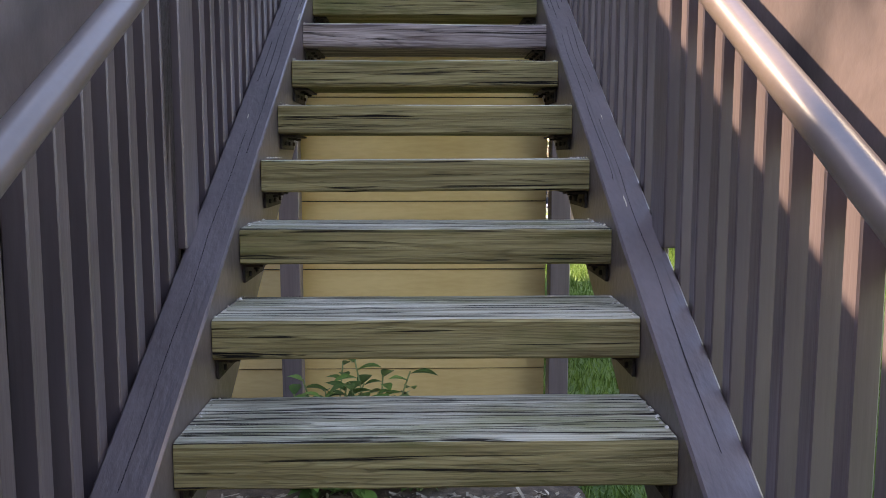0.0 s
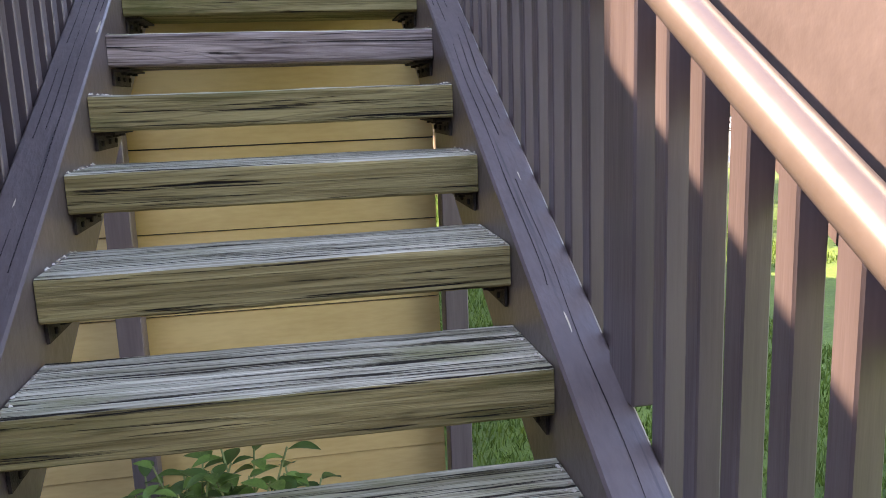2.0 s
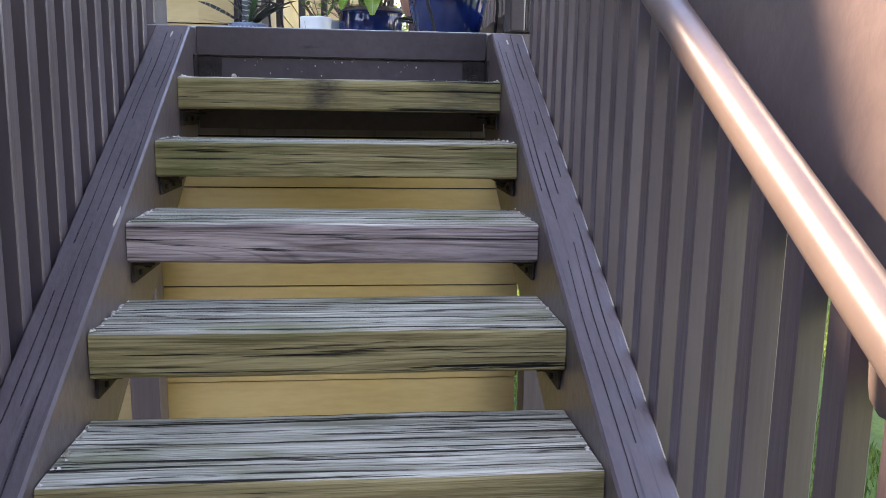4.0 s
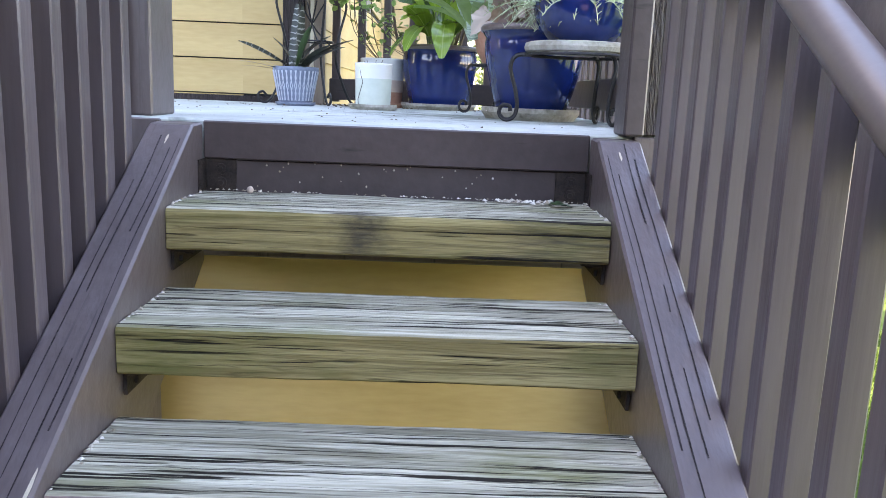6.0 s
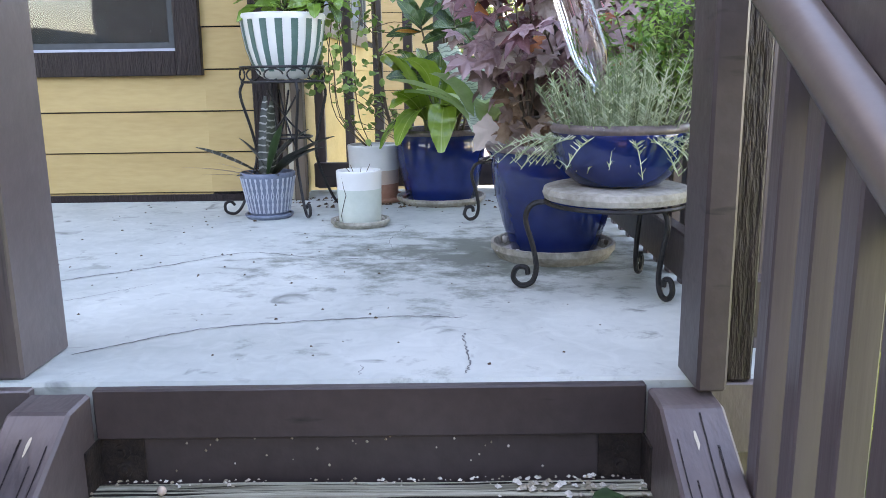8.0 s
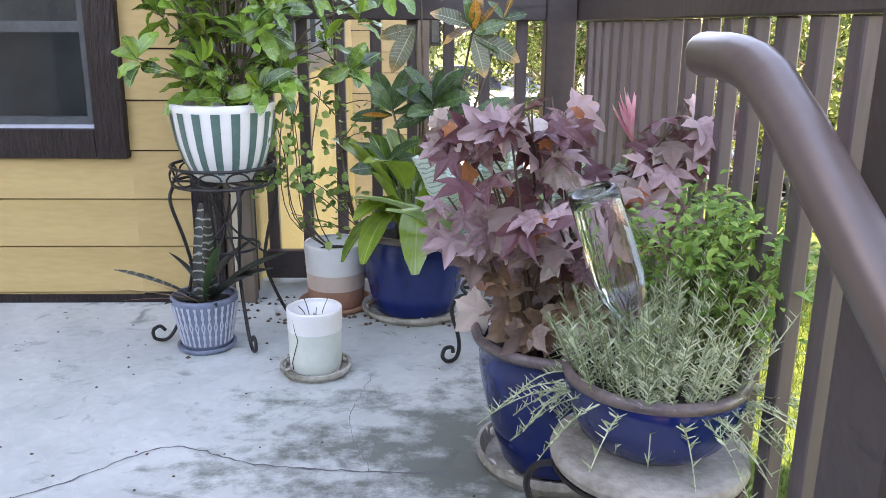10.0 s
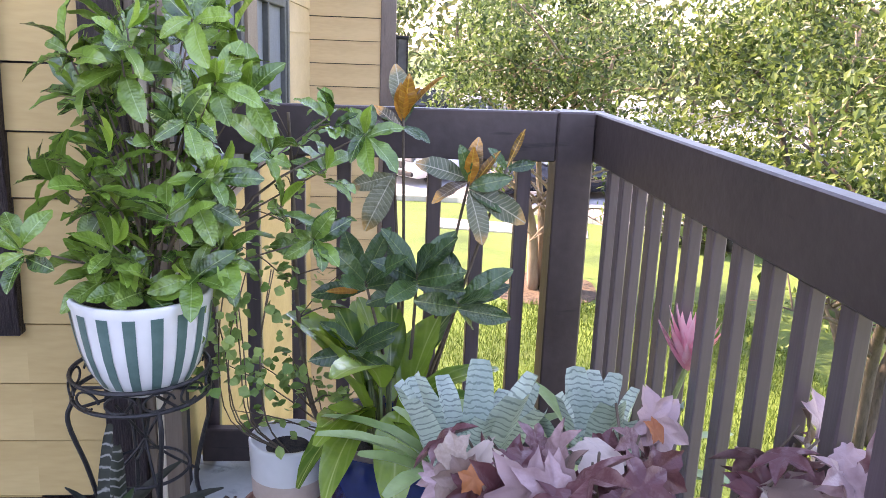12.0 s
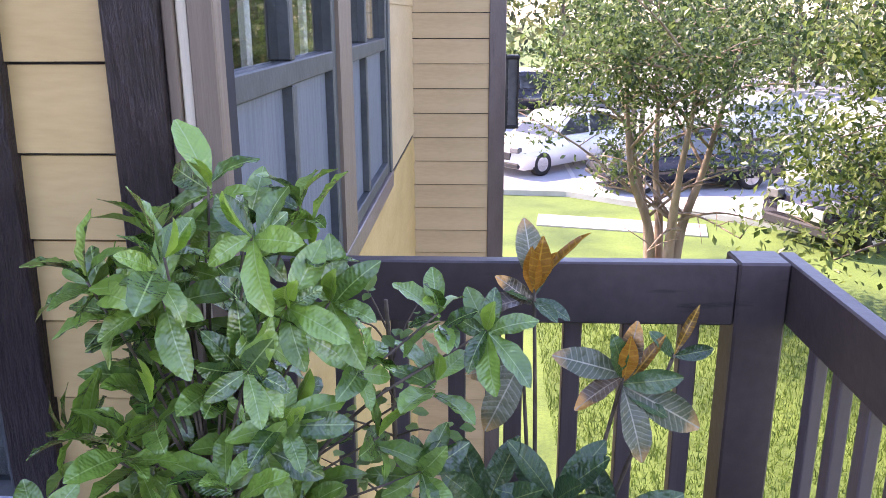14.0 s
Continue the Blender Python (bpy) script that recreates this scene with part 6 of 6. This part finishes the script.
tree(6.9, 13.6, 4, 5.6, 2.7, 8, M["leaf_light"], M["bark"], "leafy garden tree with several slim trunks by the lot", size=0.10, per=60, low=0.26, lean=0.22, clumps=420)
tree(4.9, 9.6, 3, 5.0, 2.2, 12, M["leaf_light"], M["bark_dark"], "sapling with light green hanging leaves beyond the railing", size=0.085, per=64, low=0.47, lean=0.26, clumps=420)
tree(9.6, 10.6, 4, 5.4, 2.4, 21, M["leaf_light"], M["bark_dark"], "dense leafy tree at the edge of the lawn", size=0.14, per=38, low=0.18, lean=0.24, clumps=300)
tree(5.2, 30.0, 3, 7.5, 3.2, 17, M["leaf_tree"], M["bark_dark"], "shade tree behind the parked cars", size=0.22, per=30, low=0.35, lean=0.2, clumps=260)
tree(-1.5, 36.0, 2, 8.5, 3.6, 19, M["leaf_tree"], M["bark_dark"], "broad tree at the far side of the lot", size=0.24, per=30, low=0.3, lean=0.2, clumps=260)
tree(13.5, 26.0, 3, 7.5, 3.4, 25, M["leaf_tree"], M["bark_dark"], "shade tree at the far end of the lot", size=0.22, per=30, low=0.25, lean=0.2, clumps=280)
# far woods: clumps on a bank along the far side
r = np.random.RandomState(9)
cs = []
for k in range(900):
    x = r.uniform(-40, 75)
    cs.append((x, r.uniform(46, 60) - 0.25 * max(0, x - 10), GROUND + abs(r.normal(0, 1)) * 3.6 + 0.3 + 2.5 * r.rand()))
tagged(leaf_cloud("far_woods", cs, 0.62, 34, (1.2, 1.0, 0.95), M["leaf_far"], None, "sunlit green woods beyond the parking lot", 31), category="woods")
bm = bmesh.new()
for k in range(60):
    x, y = r.uniform(-38, 70), r.uniform(49, 58)
    y -= 0.25 * max(0, x - 10)
    tube(bm, [(x, y, GROUND - 0.1), (x + r.uniform(-0.3, 0.3), y, GROUND + 5.5)], 0.16, 6, taper=0.08)
tagged(finish(bm, "far_trunks", M["bark_dark"]), "dark trunks of the far woods", "woods", kind="stuff")
# mulch round the myrtle, grass blades on the near lawn, weeds under the stairs
bm = bmesh.new()
bmesh.ops.create_circle(bm, cap_ends=True, segments=30, radius=0.9)
bmesh.ops.translate(bm, verts=bm.verts, vec=(2.75, 14.8, GROUND + 0.012))
for v in bm.verts:
    v.co.x += 0.15 * noise.noise(v.co * 2.0)
tagged(finish(bm, "mulch_bed", M["mulch"]), "bark mulch round the foot of the crape myrtle", "mulch", kind="structure")


bm = bmesh.new()
bmesh.ops.create_grid(bm, x_segments=20, y_segments=40, size=0.5)
for v in bm.verts:
    edge = 0.06 * noise.noise(v.co * 9.0)
    v.co = Vector((v.co.x * 3.4 - 1.0 + edge, v.co.y * 6.3 - 0.3 + edge, GROUND + 0.012 + 0.012 * noise.noise(v.co * 40)))
tagged(finish(bm, "mulch_bed", M["mulch"]), "bark mulch bed under the stairs", "mulch", kind="structure")
# unseen brown sheet, added to keep the lawn's green bounce off the slats
bm = bmesh.new()
bmesh.ops.create_grid(bm, x_segments=30, y_segments=30, size=0.5)
for v in bm.verts:
    v.co = Vector((v.co.x * 11.0 - 1.4, v.co.y * 5.4 - 6.25, GROUND + 0.010 + 0.012 * noise.noise(v.co * 40)))
tagged(finish(bm, "mulch_bed", M["mulch"]), "mulch sheet added unseen before the stairs to cut green bounce light", "mulch", kind="structure")
chips = np.random.RandomState(8)
n = 5000
p = np.stack([chips.uniform(-0.9, 0.68, n), chips.uniform(-0.3, 2.05, n), np.full(n, GROUND + 0.026)], 1)
a = chips.uniform(0, 6.283, n)
u = np.stack([np.cos(a), np.sin(a), chips.normal(0, 0.25, n)], 1) * chips.uniform(0.012, 0.035, n)[:, None]
w = np.stack([-np.sin(a), np.cos(a), chips.normal(0, 0.3, n)], 1) * chips.uniform(0.004, 0.010, n)[:, None]
me = bpy.data.meshes.new("bark_chips")
me.from_pydata(np.stack([p - u - w, p + u - w * 0.6, p + u + w, p - u + w * 0.8], 1).reshape(-1, 3).tolist(), [], np.arange(4 * n).reshape(-1, 4).tolist())
me.materials.append(M["chip"])
tagged(new("bark_chips", me), "scattered bark chips and dry leaves under the stairs", "mulch", kind="stuff")


def grass(name, x0, x1, y0, y1, n, seed, h=0.07):
    r = np.random.RandomState(seed)
    p = np.stack([r.uniform(x0, x1, n), r.uniform(y0, y1, n), np.full(n, GROUND)], 1)
    a = r.uniform(0, 6.283, n)
    w = np.stack([np.cos(a), np.sin(a), np.zeros(n)], 1) * 0.006
    t = p + np.stack([r.normal(0, 0.025, n), r.normal(0, 0.025, n), h * r.uniform(0.5, 1.3, n)], 1)
    v = np.stack([p - w, p + w, t], 1).reshape(-1, 3)
    me = bpy.data.meshes.new(name)
    me.from_pydata(v.tolist(), [], np.arange(3 * n).reshape(-1, 3).tolist())
    me.materials.append(M["blade"])
    return tagged(new(name, me), "rough green grass blades of the lawn", "grass", kind="stuff")


grass("grass_blades", 0.7, 3.6, 0.4, 7.0, 26000, 3)
grass("grass_blades", 0.8, 5.5, 6.5, 14.0, 30000, 4, 0.09)
for n, (x, y, h) in enumerate(((-0.60, 2.30, 0.42), (-0.42, 2.17, 0.57), (-0.22, 2.14, 0.60), (-0.30, 2.02, 0.50), (-0.03, 2.12, 0.47), (-0.5, 2.02, 0.45))):
    sb = base("weed", x, y, GROUND, "leafy green weed growing under the stairs", "shrub", "weeds under the stairs")
    lv = Leaves(sb, "leaf", {"a": lambda: leaf_bm(0.12, 0.062, 0.4, 0.4, 6, 1.0)}, {"a": M["leaf_weed"]})
    for k in range(9):
        a = 2.4 * k + n
        tip = Vector((0.15 * math.cos(a), 0.13 * math.sin(a), h * (0.62 + 0.045 * k)))
        part("stem", tube(bmesh.new(), [(0, 0, -0.02), (tip.x * 0.5, tip.y * 0.5, tip.z * 0.6), tip], 0.004, 5), M["stem_green"], sb)
        for j in range(14):
            b = 2.4 * j + a
            f = 0.16 + 0.065 * j
            p = Vector((tip.x * f, tip.y * f, tip.z * min(1.0, 0.2 + 0.06 * j)))
            lv.add("a", aim(p, (math.cos(b), math.sin(b), R.uniform(-0.3, 0.6)), (0, 0, 1), R.uniform(0.7, 1.1)))


def car(x, y, turn, paint, L, W, Hh, kind, label):
    """A parked car, nose towards its own -x."""
    c = base("car", x, y, GROUND + 0.01, label, "car", "parked cars")
    c.rotation_euler = (0, 0, radians(turn))
    hood, roof0, roof1, tail = {"hatch": (0.30, 0.46, 0.86, 0.97), "sedan": (0.30, 0.44, 0.70, 0.86), "suv": (0.30, 0.40, 0.92, 0.985)}[kind]
    b = 0.60 * Hh
    X = lambda f: (f - 0.5) * L
    body = [(X(0.0), 0.32), (X(0.005), b * 0.62), (X(0.03), b * 0.80), (X(hood - 0.02), b * 1.0), (X(tail), b * 1.02), (X(0.995), b * 0.95), (X(1.0), 0.36), (X(0.97), 0.22), (X(0.03), 0.20)]
    bm = prism(body, "y", -W / 2, W / 2)
    bmesh.ops.bevel(bm, geom=list(bm.edges), offset=0.06, segments=3, affect="EDGES", clamp_overlap=True)
    part("body", bm, paint, c, smooth=True)
    cab = [(X(hood - 0.02), b * 0.98), (X(roof0), Hh * 0.97), (X((roof0 + roof1) / 2), Hh), (X(roof1), Hh * 0.96), (X(tail), b * 0.99)]
    bm = prism(cab, "y", -W / 2 + 0.10, W / 2 - 0.10)
    for v in bm.verts:
        v.co.y *= 1 - 0.16 * max(0, v.co.z - b) / (Hh - b)
    bmesh.ops.bevel(bm, geom=list(bm.edges), offset=0.04, segments=2, affect="EDGES", clamp_overlap=True)
    part("cabin", bm, paint, c, smooth=True)
    for sy in (-1, 1):
        for f0, f1, g0, g1 in ((hood + 0.04, roof0 + 0.16, roof0 + 0.02, roof0 + 0.16), (roof0 + 0.18, min(roof1 + 0.03, tail - 0.03), roof0 + 0.18, roof1 - 0.02)):
            pts = [(X(f0), b * 1.04), (X(f1), b * 1.04), (X(g1), Hh * 0.92), (X(g0), Hh * 0.92)]
            bm = prism(pts, "y", -0.006, 0.006)
            for v in bm.verts:
                k = (v.co.z - b) / (Hh - b)
                v.co.y += sy * ((W / 2 - 0.10) * (1 - 0.16 * k) + 0.004)
            part("side_window", bm, M["car_glass"], c)
    for pts in ([(X(hood - 0.005), b * 1.03), (X(roof0 - 0.008), Hh * 0.93)], [(X(tail - 0.006), b * 1.04), (X(roof1 + 0.01), Hh * 0.92)]):
        s0 = -0.012 if pts[0][0] < 0 else 0.012
        bm = prism([pts[0], pts[1], (pts[1][0] + s0, pts[1][1] + 0.01), (pts[0][0] + s0, pts[0][1] + 0.01)], "y", -W / 2 + 0.22, W / 2 - 0.22)
        part("windscreen", bm, M["car_glass"], c)
    wr = 0.36 if kind == "suv" else 0.32
    for fx in (0.19, 0.80):
        for sy in (-1, 1):
            bm = lathe(bmesh.new(), [(wr * 0.62, -0.10), (wr * 0.95, -0.11), (wr, -0.07), (wr, 0.07), (wr * 0.95, 0.11), (wr * 0.62, 0.10)], 28)
            ty = part("tyre", bm, M["rubber"], c, smooth=True)
            ty.matrix_basis = Matrix.Translation((X(fx), sy * (W / 2 - 0.10), wr - 0.01)) @ pose(0, 0, 0, 90)
            bm = lathe(bmesh.new(), [(0.0001, 0.095), (0.06, 0.095), (0.07, 0.08), (wr * 0.60, 0.085), (wr * 0.64, 0.10)], 28)
            lathe(bm, [(0.0001, -0.095), (0.06, -0.095), (0.07, -0.08), (wr * 0.60, -0.085), (wr * 0.64, -0.10)], 28)
            part("rim", bm, M["alloy"], ty)
            for q in range(5):
                bs2 = bx(0.05, wr * 0.60, -0.022, 0.022, 0.084, 0.10)
                box(bs2, 0.05, wr * 0.60, -0.022, 0.022, -0.10, -0.084)
                part("spoke", bs2, M["alloy"], ty).rotation_euler = (0, 0, radians(72 * q))
    for sy in (-1, 1):
        part("headlight", bx(X(0.0) - 0.004, X(0.035), sy * (W / 2 - 0.42), sy * (W / 2 - 0.10), b * 0.70, b * 0.86, bevel=0.015), M["lamp"], c, "clear headlight")
        part("tail_light", bx(X(0.975), X(1.0) + 0.004, sy * (W / 2 - 0.30), sy * (W / 2 - 0.08), b * 0.75, b * 0.95, bevel=0.015), M["terracotta"], c, "red tail light")
    part("grille", bx(X(0.0) - 0.006, X(0.02), -W * 0.28, W * 0.28, b * 0.48, b * 0.68, bevel=0.01), M["rubber"] if kind != "suv" else M["alloy"], c, "slatted grille")
    part("bumper", bx(X(0.0) - 0.03, X(0.03), -W * 0.46, W * 0.46, 0.26, b * 0.42, bevel=0.03), M["rubber"], c)
    return c


car(2.13, 25.8, 42, M["car_white"], 4.4, 1.78, 1.56, "hatch", "white hatchback parked in the lot")
car(5.1, 23.2, 12, M["car_black"], 4.5, 1.78, 1.42, "sedan", "glossy black sedan parked nose out")
car(8.1, 18.7, 24, M["car_black"], 4.9, 1.95, 1.80, "suv", "large black sport utility vehicle with chrome grille")
car(1.2, 38.5, 10, M["car_black"], 4.8, 1.9, 1.75, "suv", "dark pickup-sized vehicle far across the lot")
car(4.4, 39.5, 10, M["car_silver"], 4.5, 1.8, 1.45, "sedan", "silver sedan far across the lot")
car(9.5, 31.0, 25, M["car_white"], 4.4, 1.78, 1.5, "sedan", "white sedan parked beyond the trees")

# wall lantern on the rear wing's corner
la = base("wall_lantern", 0.265, 9.30, 2.20, "black wall lantern on the corner of the rear wing", "lantern")
part("back_plate", bx(-0.054, -0.044, -0.05, 0.05, 0.05, 0.62, bevel=0.003), M["iron"], la)
for a, b in ((-0.04, -0.04), (0.04, -0.04), (-0.04, 0.04), (0.04, 0.04)):
    part("bar", bx(a - 0.006, a + 0.006, b - 0.006, b + 0.006, 0.10, 0.58), M["iron"], la)
part("cap", bx(-0.052, 0.052, -0.052, 0.052, 0.58, 0.61, bevel=0.008), M["iron"], la)
part("cap", bx(-0.052, 0.052, -0.052, 0.052, 0.07, 0.10, bevel=0.008), M["iron"], la)
part("lamp_glass", bx(-0.032, 0.032, -0.032, 0.032, 0.10, 0.58), M["lamp"], la, "frosted glass")
